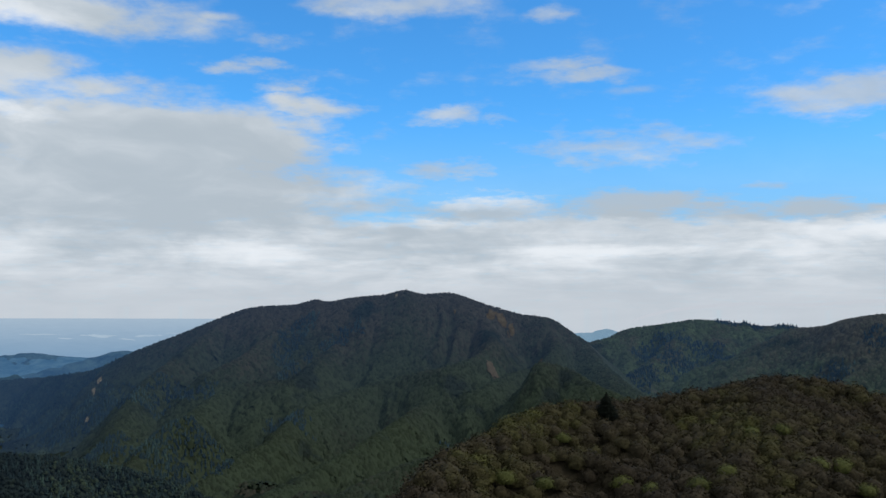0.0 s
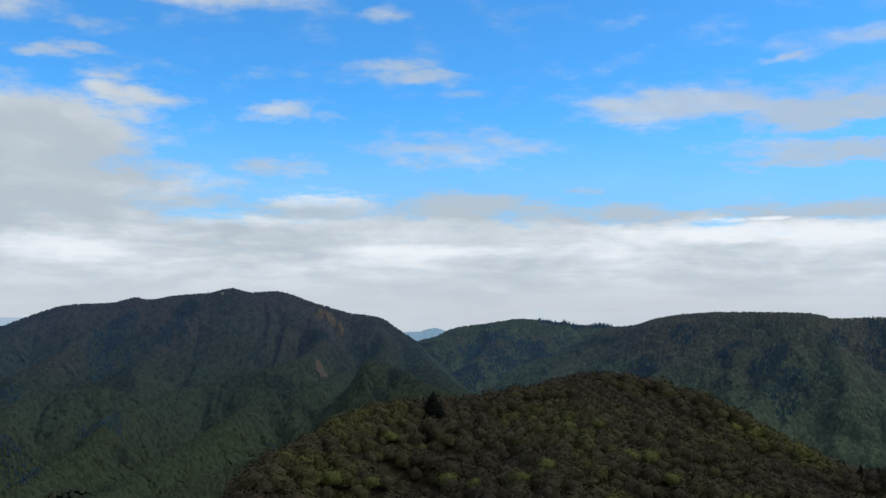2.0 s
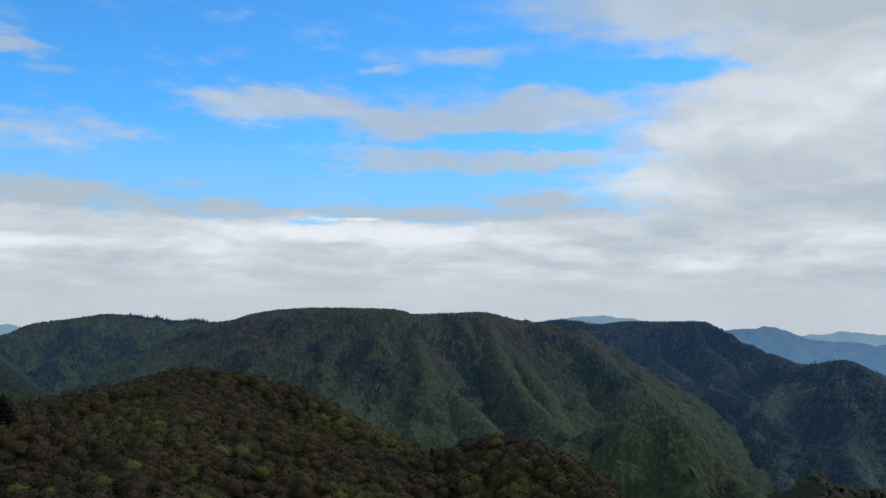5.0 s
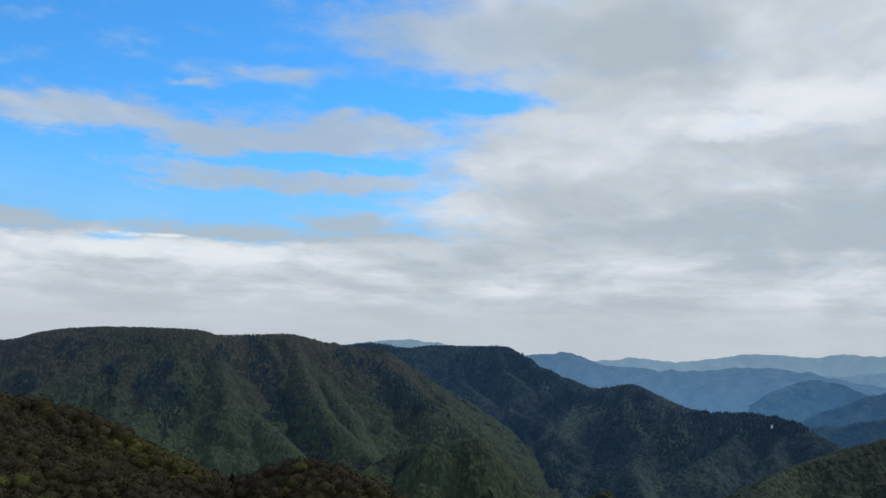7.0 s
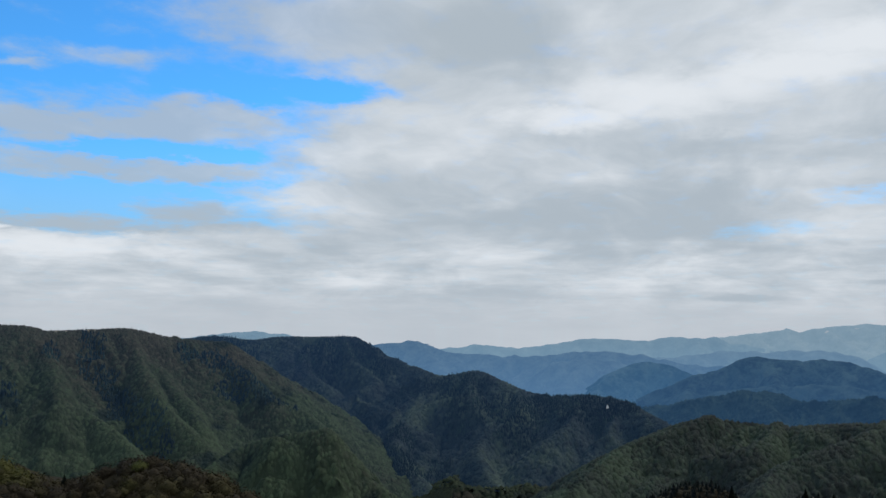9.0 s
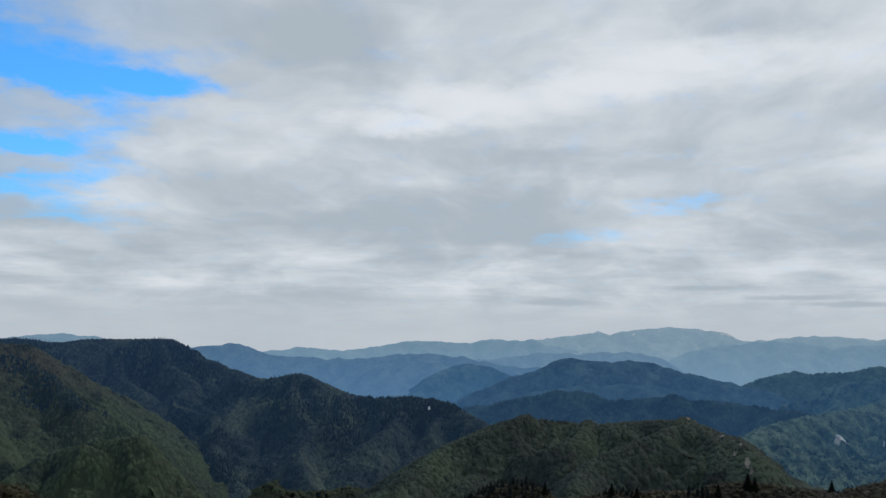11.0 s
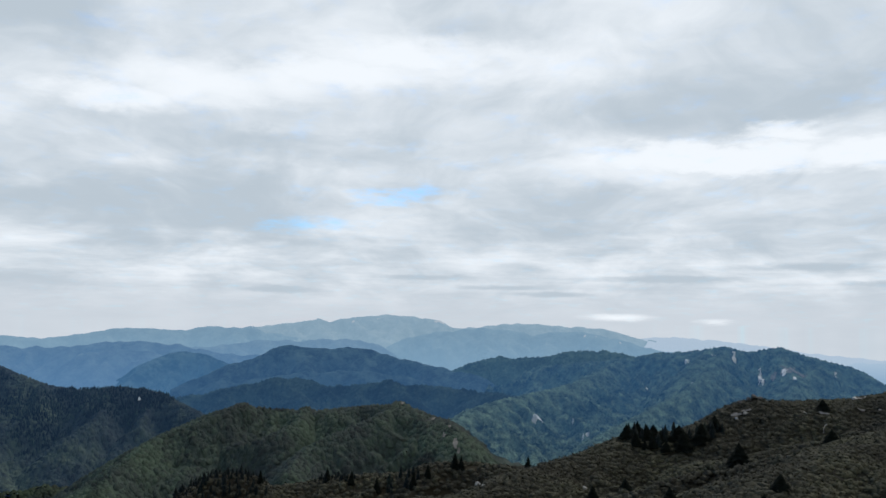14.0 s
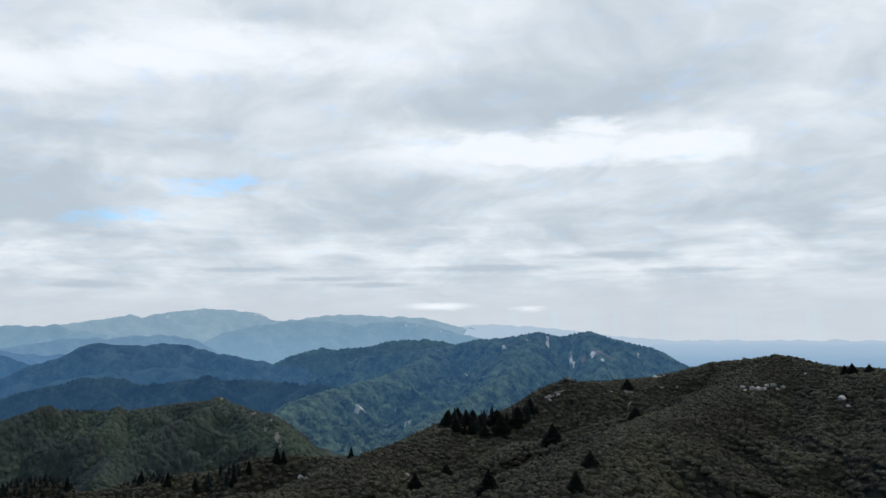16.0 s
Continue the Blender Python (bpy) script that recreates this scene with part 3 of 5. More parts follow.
mountain(
    "heath",
    Ridge(((82, 310, -70), (85.1, 330, -65), (88.6, 350, -66), (92.1, 380, -62), (93.8, 400, -62), (95.5, 415, -60), (97.4, 430, -56), (98.8, 440, -53), (100.4, 450, -52),
           (101.9, 455, -51), (103.5, 462, -46), (104.7, 468, -40), (106.2, 475, -36), (108.3, 480, -37), (111.4, 490, -35), (113.4, 495, -32), (115.1, 500, -28),
           (117.4, 505, -26), (119.0, 510, -24), (120.2, 500, -26), (121.5, 480, -28), (124.7, 460, -28), (132, 420, -30)), 0.27, 12, 16, 55, 2, 5, back=0.6),
    Ridge(((118.0, 490, -28), (114.7, 420, -40), (111.3, 360, -43), (107.8, 310, -47), (104.6, 270, -53), (100, 230, -58)), 0.28, 14, 12, 50, 2, 6),
)
mountain(
    "snowy",
    Ridge(((93, 3100, -150), (95.4, 3050, -130), (98.3, 3000, -111), (100.8, 2950, -90), (102.6, 2900, -78), (104.6, 2850, -63), (105.9, 2850, -76), (107.6, 2850, -61),
           (108.3, 2850, -70), (109.7, 2850, -91), (111.8, 2900, -120), (113.1, 2900, -155), (115.1, 2900, -206)), 0.5, 20, 90, 140, 8, 2, 45, 0.3),
    Ridge(((104.6, 2850, -67), (102.6, 2500, -164), (99.0, 2200, -225), (96.8, 2000, -254)), 0.45, 16, 60, 110, 6, 4),
    Ridge(((98.3, 3000, -115), (95.4, 2600, -168), (90.4, 2200, -193), (87.6, 1900, -211)), 0.42, 18, 60, 110, 6, 6),
    Ridge(((107.6, 2850, -64), (108.5, 2600, -160), (107.5, 2300, -230)), 0.5, 16, 60, 100, 6, 7),
)
mountain("low_blue", Ridge(((70, 2950, -250), (72.2, 2900, -229), (75.7, 2900, -196), (77.8, 2900, -182), (80.0, 2850, -204), (82.2, 2800, -192), (83.9, 2750, -182), (85.7, 2750, -192), (89.3, 2700, -201), (92, 2650, -215)), 0.4, 25, 66, 120, 26, 1, 70, 0.6))
mountain("green_blue", Ridge(((87.2, 3300, -188), (88.9, 3300, -149), (90.7, 3300, -126), (92.4, 3250, -128), (94.8, 3200, -104), (96.5, 3150, -90), (98.2, 3150, -96), (99.5, 3150, -105), (101.1, 3100, -90), (104, 3100, -110)), 0.45, 25, 78, 130, 26, 3, 70, 0.6))
mountain("table_blue", Ridge(((70, 3400, -260), (72.8, 3350, -182), (73.9, 3350, -160), (75.0, 3350, -143), (76.0, 3350, -113), (77.2, 3350, -87), (78.2, 3350, -95), (80.0, 3350, -98), (82.1, 3350, -100), (83.6, 3300, -120), (85.7, 3250, -146), (88.2, 3200, -171), (91, 3150, -215)), 0.45, 25, 78, 130, 26, 5, 70, 0.6))
mountain("cone_blue", Ridge(((66, 3580, -270), (67.3, 3550, -226), (68.0, 3550, -194), (69.7, 3550, -139), (71.4, 3550, -123), (72.8, 3530, -143), (73.9, 3500, -168), (76, 3480, -220)), 0.45, 25, 78, 130, 26, 6, 70, 0.6))
mountain("pale_hill", Ridge(((61, 3750, -280), (63.0, 3750, -227), (63.6, 3750, -205), (65.2, 3750, -142), (66.9, 3750, -123), (68.6, 3750, -127), (70.0, 3750, -147), (72.1, 3700, -224)), 0.45, 30, 66, 130, 26, 7, 70, 0.6))
mountain("pale_range", Ridge(((53, 4350, -80), (54.5, 4350, -73), (56.3, 4350, -62), (57.2, 4350, -76), (58.4, 4300, -110), (60.6, 4300, -123), (63.9, 4200, -124), (67.2, 4150, -96), (68.9, 4150, -100), (70.7, 4150, -111), (72.8, 4150, -143), (75.7, 4100, -157), (80.0, 4100, -153), (84, 4100, -190)), 0.45, 30, 78, 160, 26, 1, 70, 0.6))
mountain("far_range", Ridge(((56.3, 4750, -122), (59.0, 4750, -98), (60.6, 4750, -83), (62.5, 4750, -96), (64.2, 4750, -89), (65.9, 4750, -64), (68.2, 4750, -45), (70.7, 4750, -54), (72.4, 4750, -34), (74.2, 4750, -38), (75.1, 4750, -28), (76.0, 4750, -60), (78, 4750, -80)), 0.5, 20, 78, 160, 26, 2, 70, 0.6))
mountain("far_slope", Ridge(((82, 4450, -220), (83.2, 4450, -162), (84.3, 4500, -92), (86.4, 4500, -50), (88.6, 4500, -31), (90.9, 4500, -28), (92.8, 4500, -53), (94.1, 4500, -37), (96.5, 4500, -40), (98.8, 4500, -85), (101.1, 4500, -126), (104, 4500, -170)), 0.5, 25, 90, 160, 26, 3, 70, 0.6))
mountain("high_range", Ridge(((72, 4880, -90), (74.2, 4880, -57), (75.6, 4880, -31), (78.5, 4880, 0), (79.2, 4880, 16), (79.9, 4880, 2), (81.4, 4880, 25), (83.5, 4880, 40), (85.7, 4880, 30), (86.8, 4880, 19), (87.7, 4880, -19), (88.9, 4880, -24), (90.3, 4880, -7), (92.4, 4880, 2), (94.1, 4880, -8), (97.2, 4880, -21), (98.8, 4880, -54), (100.8, 4880, -88), (102.9, 4880, -118), (106, 4880, -150)), 0.5, 18, 72, 160, 26, 4, 70, 0.6))
mountain("pale_east", Ridge(((92, 4930, -230), (95, 4930, -160), (97, 4930, -105), (99, 4930, -72), (101.9, 4930, -62), (104.8, 4930, -79), (108.0, 4930, -112), (110.4, 4930, -135), (113.1, 4930, -153), (119.7, 4930, -151), (124.7, 4930, -155), (132, 4930, -160)), 0.3, 30, 30, 160, 26, 5, 70, 0.6))
mountain("pale_gap", Ridge(((42, 4700, -60), (43.3, 4700, -48), (44.3, 4700, -36), (46.8, 4700, -25), (48.2, 4700, -39), (50, 4700, -60)), 0.4, 20, 48, 160, 26, 6, 70, 0.6))
mountain("west_far", Ridge(((-40, 3900, -225), (-34.3, 3900, -220), (-26.2, 4000, -196), (-24.5, 4000, -185), (-23.3, 4000, -195), (-21.7, 4000, -218), (-18, 4000, -235)), 0.35, 20, 54, 130, 26, 7, 70, 0.6))
mountain("west_mid", Ridge(((-26, 3600, -262), (-22.6, 3600, -212), (-20.2, 3600, -172), (-18.9, 3600, -162), (-15.9, 3600, -142), (-12, 3600, -150)), 0.4, 20, 60, 130, 26, 1, 70, 0.6))
mountain("west_near", Ridge(((-40, 3200, -250), (-34.2, 3200, -246), (-26.2, 3200, -229), (-25.6, 3200, -221), (-24.7, 3200, -235), (-23.2, 3100, -262), (-20, 3050, -290)), 0.4, 20, 54, 130, 26, 2, 70, 0.6))
mountain("front_blue", Ridge(((70.7, 3080, -281), (72.4, 3080, -253), (74.8, 3080, -204), (76.9, 3080, -181), (79.7, 3080, -168), (82.6, 3080, -172), (85.5, 3080, -191), (88.0, 3080, -230), (89.8, 3080, -267)), 0.4, 20, 50, 110, 26, 4, 70, 0.6))
mountain("pale_mid", Ridge(((64.7, 4320, -161), (67.9, 4320, -111), (69.9, 4320, -118), (72.3, 4320, -124), (74.0, 4320, -107), (76.1, 4320, -91), (78.2, 4320, -92), (80.4, 4320, -82), (82.5, 4320, -98), (84.0, 4320, -151), (85.4, 4320, -214)), 0.45, 20, 60, 130, 26, 6, 70, 0.6))
mountain("faint_north", Ridge(((72.6, 4940, -75), (75.0, 4940, -20), (76.8, 4940, 7), (78.2, 4940, 18), (79.6, 4940, 7), (81.4, 4940, -33)), 0.5, 10, 30, 130, 14, 5, 70, 0.6))
mountain("faint_far", Ridge(((13, 4950, -20), (15, 4950, 14), (17.3, 4950, 36), (19.3, 4950, 42), (22, 4950, 37), (24, 4950, 48), (25.7, 4950, 58), (27.2, 4950, 44), (29, 4950, 20), (31, 4950, -20)), 0.5, 10, 20, 130, 10, 2, 110, 0.6))
mountain("gap_far", Ridge(((5, 4800, -140), (7.8, 4800, -126), (9.2, 4800, -119), (9.9, 4800, -106), (10.8, 4800, -106), (12.0, 4800, -123), (15, 4800, -140)), 0.4, 20, 36, 130, 26, 3, 70, 0.6))


for k, (key, every, length) in enumerate((("snowy", 330, 500), ("low_blue", 220, 320), ("green_blue", 260, 350), ("table_blue", 280, 420), ("cone_blue", 260, 420), ("pale_hill", 260, 400),
                                          ("pale_range", 260, 420), ("far_range", 240, 360), ("front_blue", 240, 300), ("pale_mid", 260, 360), ("far_slope", 260, 420), ("high_range", 260, 400), ("west_mid", 260, 350), ("west_far", 260, 350))):
    MOUNTAINS[key] = (*with_spurs(MOUNTAINS[key][0], every, length, 100 + k), *MOUNTAINS[key][1:])


def relief(key, x, y):
    return np.max([r.height(x, y) for r in MOUNTAINS[key]], axis=0)


def crest_range(key, bearing):
    line = MOUNTAINS[key][0].line
    b, r = np.degrees(np.arctan2(line[:, 0], line[:, 1])), np.hypot(line[:, 0], line[:, 1])
    o = np.argsort(b)
    return np.interp(bearing, b[o], r[o])


def sheet(name, xs, ys, zs, keep, mat):
    """A mesh from a grid of points; only the cells in keep are made."""
    rows, cols = xs.shape
    idx = np.arange(rows * cols).reshape(rows, cols)
    q = np.stack([idx[:-1, :-1], idx[:-1, 1:], idx[1:, 1:], idx[1:, :-1]], -1)[keep]
    used, flat = np.unique(q, return_inverse=True)
    pts = np.stack([xs.ravel(), ys.ravel(), zs.ravel()], -1)[used]
    return mesh_object(name, pts, flat.reshape(-1, 4), mat, smooth=True)


def mesh_object(name, pts, faces, mat, smooth=False, attr=None):
    me = bpy.data.meshes.new(name)
    n = faces.shape[1]
    me.vertices.add(len(pts))
    me.vertices.foreach_set("co", np.ascontiguousarray(pts, dtype=np.float32).ravel())
    me.loops.add(faces.size)
    me.loops.foreach_set("vertex_index", np.ascontiguousarray(faces, dtype=np.int32).ravel())
    me.polygons.add(len(faces))
    me.polygons.foreach_set("loop_start", np.arange(0, faces.size, n, dtype=np.int32))
    me.update(calc_edges=True)
    me.polygons.foreach_set("use_smooth", np.full(len(faces), smooth))
    if attr is not None:
        a = me.attributes.new("tree", "FLOAT", "POINT")
        a.data.foreach_set("value", np.ascontiguousarray(attr, dtype=np.float32))
    me.materials.append(mat)
    me.validate()
    return new(name, me)


def build_mountain(key, name, label, mat, bearings, reach, step=0.15, rows=150, tone=None):
    if reach[0] < 600:
        step, rows = 0.22, 100
    if reach[0] > 2200:
        step, rows = 0.18, 74
    b = np.arange(bearings[0], bearings[1] + step, step)
    r = np.geomspace(reach[0], reach[1], rows)
    rr, bb = np.meshgrid(r, b, indexing="ij")
    x, y = plan(bb, rr)
    z = relief(key, x, y)
    show = z > floor_height(x, y) - 6
    if reach[0] < 1000:
        show &= rr < crest_range(key, bb) + 150
    keep = show[:-1, :-1] | show[1:, :-1] | show[:-1, 1:] | show[1:, 1:]
    ob = sheet(name, x, y, z + EYE, keep, mat)
    if tone:
        at = np.zeros(len(ob.data.vertices) * 3, np.float32)
        ob.data.vertices.foreach_get("co", at)
        at = at.reshape(-1, 3)
        value = np.clip(tone(at[:, 0], at[:, 1], at[:, 2], np.random.RandomState(4)), 0, 1)
        ob.data.attributes.new("tree", "FLOAT", "POINT").data.foreach_set("value", value.astype(np.float32))
    return tagged(ob, label, "mountain", kind="structure")


def haze_glow(name, forest, glow, amount, spread=0.15, horizon=None):
    return painted_haze(name, forest, glow, amount, 0.012, spread, horizon)


# far materials: haze painted in as emission, paler and stronger for farther ranges
AIR_NEAR = haze_glow("near blue distance", (0.062, 0.098, 0.076), (0.027, 0.078, 0.165), 0.42)
AIR_FRONT = painted_haze("clearer green distance", (0.175, 0.25, 0.155), (0.034, 0.108, 0.235), 0.36, 0.03, 0.2, None, (1900.0, 2950.0, 0.26, 0.54))
AIR_GREEN = haze_glow("green blue distance", (0.092, 0.138, 0.095), (0.044, 0.12, 0.225), 0.48)
AIR_MID = haze_glow("blue distance", (0.085, 0.13, 0.11), (0.042, 0.118, 0.25), 0.5)
AIR_CONE = haze_glow("lighter blue distance", (0.12, 0.165, 0.13), (0.06, 0.17, 0.34), 0.54)
AIR_PALE = haze_glow("pale blue distance", (0.17, 0.21, 0.17), (0.105, 0.235, 0.43), 0.62, 0.25)
AIR_SNOW = haze_glow("snow in the distance", (0.5, 0.53, 0.57), (0.43, 0.51, 0.59), 0.8, 1.2)
AIR_FAR = haze_glow("far pale distance", (0.28, 0.31, 0.26), (0.215, 0.375, 0.54), 0.7, 0.4)
AIR_HIGH = haze_glow("highest pale distance", (0.42, 0.42, 0.37), (0.265, 0.42, 0.56), 0.72, 0.45)
AIR_HAZE = haze_glow("hazy horizon", (0.35, 0.37, 0.36), (0.24, 0.39, 0.57), 0.84, 0.5, (0.42, 0.56, 0.71))

AIR_SOFT = haze_glow("soft pale distance", (0.23, 0.265, 0.22), (0.165, 0.31, 0.49), 0.68, 0.3)
AIR_EAST = haze_glow("palest hazy hills", (0.35, 0.37, 0.36), (0.36, 0.5, 0.65), 0.86, 0.5, (0.45, 0.57, 0.71))
AIR_FAINT = haze_glow("faintest far distance", (0.45, 0.47, 0.5), (0.615, 0.66, 0.725), 0.96, 0.3)

# the one sheet of ground from under the lookout to the plain
b = np.concatenate([np.arange(-44, 136, 0.8), np.arange(136, 316.1, 3.0)])
r = np.concatenate([[0.5], np.geomspace(6, 2760, 110)])
rr, bb = np.meshgrid(r, b, indexing="ij")
x, y = plan(bb, rr)
ground = sheet("ground", x + 0.7, y + 0.4, floor_height(x, y) + EYE, np.ones((len(r) - 1, len(b) - 1), bool), VALLEY)
tagged(ground, "dark green wooded valley floor between mountains", "ground", kind="structure")
b = np.concatenate([np.arange(-44, 136, 0.6), np.arange(136, 316.1, 3.0)])
# each ring's haze is painted into its material as emission
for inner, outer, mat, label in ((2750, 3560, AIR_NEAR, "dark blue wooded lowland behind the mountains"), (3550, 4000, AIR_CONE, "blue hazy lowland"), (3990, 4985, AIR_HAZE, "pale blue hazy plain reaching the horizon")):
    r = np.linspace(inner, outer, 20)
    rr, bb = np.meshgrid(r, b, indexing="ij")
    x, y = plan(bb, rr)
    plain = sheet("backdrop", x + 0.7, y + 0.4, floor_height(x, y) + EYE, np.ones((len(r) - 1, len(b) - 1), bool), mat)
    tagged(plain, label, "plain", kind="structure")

BUDDING = foliage("budding beech leaves", ((0.0, (0.0354, 0.0292, 0.0203)), (0.35, (0.0421, 0.0355, 0.0213)), (0.6, (0.0460, 0.0408, 0.0198)), (0.85, (0.0521, 0.0508, 0.0194)), (1.0, (0.0681, 0.0692, 0.0223))))
# these four leaf materials have distance haze painted in as blue emission
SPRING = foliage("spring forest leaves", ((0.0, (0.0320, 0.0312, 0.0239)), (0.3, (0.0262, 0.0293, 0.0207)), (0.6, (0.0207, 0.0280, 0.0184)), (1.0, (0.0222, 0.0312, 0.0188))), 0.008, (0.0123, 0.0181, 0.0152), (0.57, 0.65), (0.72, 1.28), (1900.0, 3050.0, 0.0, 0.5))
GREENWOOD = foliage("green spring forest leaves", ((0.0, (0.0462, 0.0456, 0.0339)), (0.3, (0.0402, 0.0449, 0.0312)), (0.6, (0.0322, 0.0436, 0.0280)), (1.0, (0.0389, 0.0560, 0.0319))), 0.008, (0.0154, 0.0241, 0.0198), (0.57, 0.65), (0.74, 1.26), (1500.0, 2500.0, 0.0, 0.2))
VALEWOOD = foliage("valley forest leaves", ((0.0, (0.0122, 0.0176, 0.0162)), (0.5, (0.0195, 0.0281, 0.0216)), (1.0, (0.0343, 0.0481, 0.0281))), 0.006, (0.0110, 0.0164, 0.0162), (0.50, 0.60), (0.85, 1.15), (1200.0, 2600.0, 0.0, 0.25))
# leaf colours here are tinted blue as well, for haze
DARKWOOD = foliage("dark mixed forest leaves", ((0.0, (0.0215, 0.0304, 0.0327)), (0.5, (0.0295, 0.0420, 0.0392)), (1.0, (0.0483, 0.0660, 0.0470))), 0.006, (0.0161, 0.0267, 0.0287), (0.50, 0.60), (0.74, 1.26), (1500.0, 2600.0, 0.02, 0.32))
GREENHILL = foliage("green hill leaves", ((0.0, (0.0230, 0.0288, 0.0279)), (0.5, (0.0281, 0.0386, 0.0318)), (1.0, (0.0393, 0.0569, 0.0392))), 0.01, (0.0089, 0.0137, 0.0136), (0.58, 0.66), (0.74, 1.26))
SHRUBS = foliage("heath shrub leaves", ((0.0, (0.0370, 0.0345, 0.0248)), (0.5, (0.0501, 0.0476, 0.0334)), (1.0, (0.0667, 0.0642, 0.0399))))

def patchy(scale, spread=0.55, base=0.5, seed=3):
    return lambda x, y, z, rng: base + fbm(x / scale, y / scale, 4, seed) * 1.3 + rng.uniform(-spread, spread, len(x)) * 0.6


def with_height(scale, low, high, spread=0.16, seed=3):
    """Greener below, still bare and brown towards the top."""
    return lambda x, y, z, rng: np.clip((EYE + high - z) / (high - low), 0, 1) + fbm(x / scale, y / scale, 4, seed) * 0.7 + rng.uniform(-spread, spread, len(x)) * 0.8 - 0.1


LAND = (
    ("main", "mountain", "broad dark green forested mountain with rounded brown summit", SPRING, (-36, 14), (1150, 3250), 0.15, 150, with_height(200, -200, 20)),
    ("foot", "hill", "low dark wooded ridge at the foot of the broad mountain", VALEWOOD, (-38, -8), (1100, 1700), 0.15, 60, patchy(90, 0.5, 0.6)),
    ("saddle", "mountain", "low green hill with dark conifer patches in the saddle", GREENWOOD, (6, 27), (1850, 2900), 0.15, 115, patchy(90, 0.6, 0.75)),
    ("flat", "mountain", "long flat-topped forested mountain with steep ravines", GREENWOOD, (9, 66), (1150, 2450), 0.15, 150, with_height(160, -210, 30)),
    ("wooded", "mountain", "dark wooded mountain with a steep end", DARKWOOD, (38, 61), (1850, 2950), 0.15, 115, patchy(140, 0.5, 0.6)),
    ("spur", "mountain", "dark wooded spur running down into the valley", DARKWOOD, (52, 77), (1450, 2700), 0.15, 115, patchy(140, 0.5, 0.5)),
    ("near", "hill", "rounded brown and olive hill covered with budding trees", LITTER, (-12, 56), (150, 760)),
    ("mid", "hill", "green wooded hill with small cliffs at its end", GREENHILL, (58, 94), (620, 1500), 0.2, 110, patchy(110, 0.35, 0.5)),
    ("shoulder", "hill", "low brown wooded shoulder below the heath ridge", LITTER, (64, 100), (450, 820)),
    ("heath", "hill", "dark brown shrub-covered ridge with pale rocks", HEATH, (76, 140), (130, 640)),
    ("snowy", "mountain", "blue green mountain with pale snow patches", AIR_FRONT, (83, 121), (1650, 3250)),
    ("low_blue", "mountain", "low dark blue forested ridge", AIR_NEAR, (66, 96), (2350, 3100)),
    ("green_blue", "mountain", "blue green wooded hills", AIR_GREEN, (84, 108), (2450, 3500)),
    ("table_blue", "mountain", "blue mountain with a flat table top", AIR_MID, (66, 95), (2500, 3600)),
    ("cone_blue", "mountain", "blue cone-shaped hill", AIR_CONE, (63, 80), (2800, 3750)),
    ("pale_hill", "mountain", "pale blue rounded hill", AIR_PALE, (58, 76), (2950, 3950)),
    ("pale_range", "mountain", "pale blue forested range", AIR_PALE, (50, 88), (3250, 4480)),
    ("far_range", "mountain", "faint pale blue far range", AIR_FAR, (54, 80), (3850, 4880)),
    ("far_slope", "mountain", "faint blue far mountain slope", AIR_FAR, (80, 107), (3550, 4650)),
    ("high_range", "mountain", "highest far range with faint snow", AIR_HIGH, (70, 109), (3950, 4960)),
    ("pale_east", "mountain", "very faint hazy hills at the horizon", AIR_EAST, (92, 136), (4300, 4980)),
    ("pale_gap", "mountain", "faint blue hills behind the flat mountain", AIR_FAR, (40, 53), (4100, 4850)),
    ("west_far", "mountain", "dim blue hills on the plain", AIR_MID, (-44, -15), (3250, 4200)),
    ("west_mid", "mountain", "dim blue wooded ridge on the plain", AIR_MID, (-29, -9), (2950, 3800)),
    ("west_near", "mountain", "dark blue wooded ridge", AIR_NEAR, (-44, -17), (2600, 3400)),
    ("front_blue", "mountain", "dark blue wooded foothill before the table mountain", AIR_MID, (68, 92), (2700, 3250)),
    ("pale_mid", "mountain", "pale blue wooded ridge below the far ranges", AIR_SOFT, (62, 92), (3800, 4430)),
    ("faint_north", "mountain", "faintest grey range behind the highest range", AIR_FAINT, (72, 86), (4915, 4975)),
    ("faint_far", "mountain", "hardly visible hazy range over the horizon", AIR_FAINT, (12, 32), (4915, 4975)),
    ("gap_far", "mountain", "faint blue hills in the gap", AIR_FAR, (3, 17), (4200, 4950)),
)
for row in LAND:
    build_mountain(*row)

# ---------------------------------------------------------------- forests


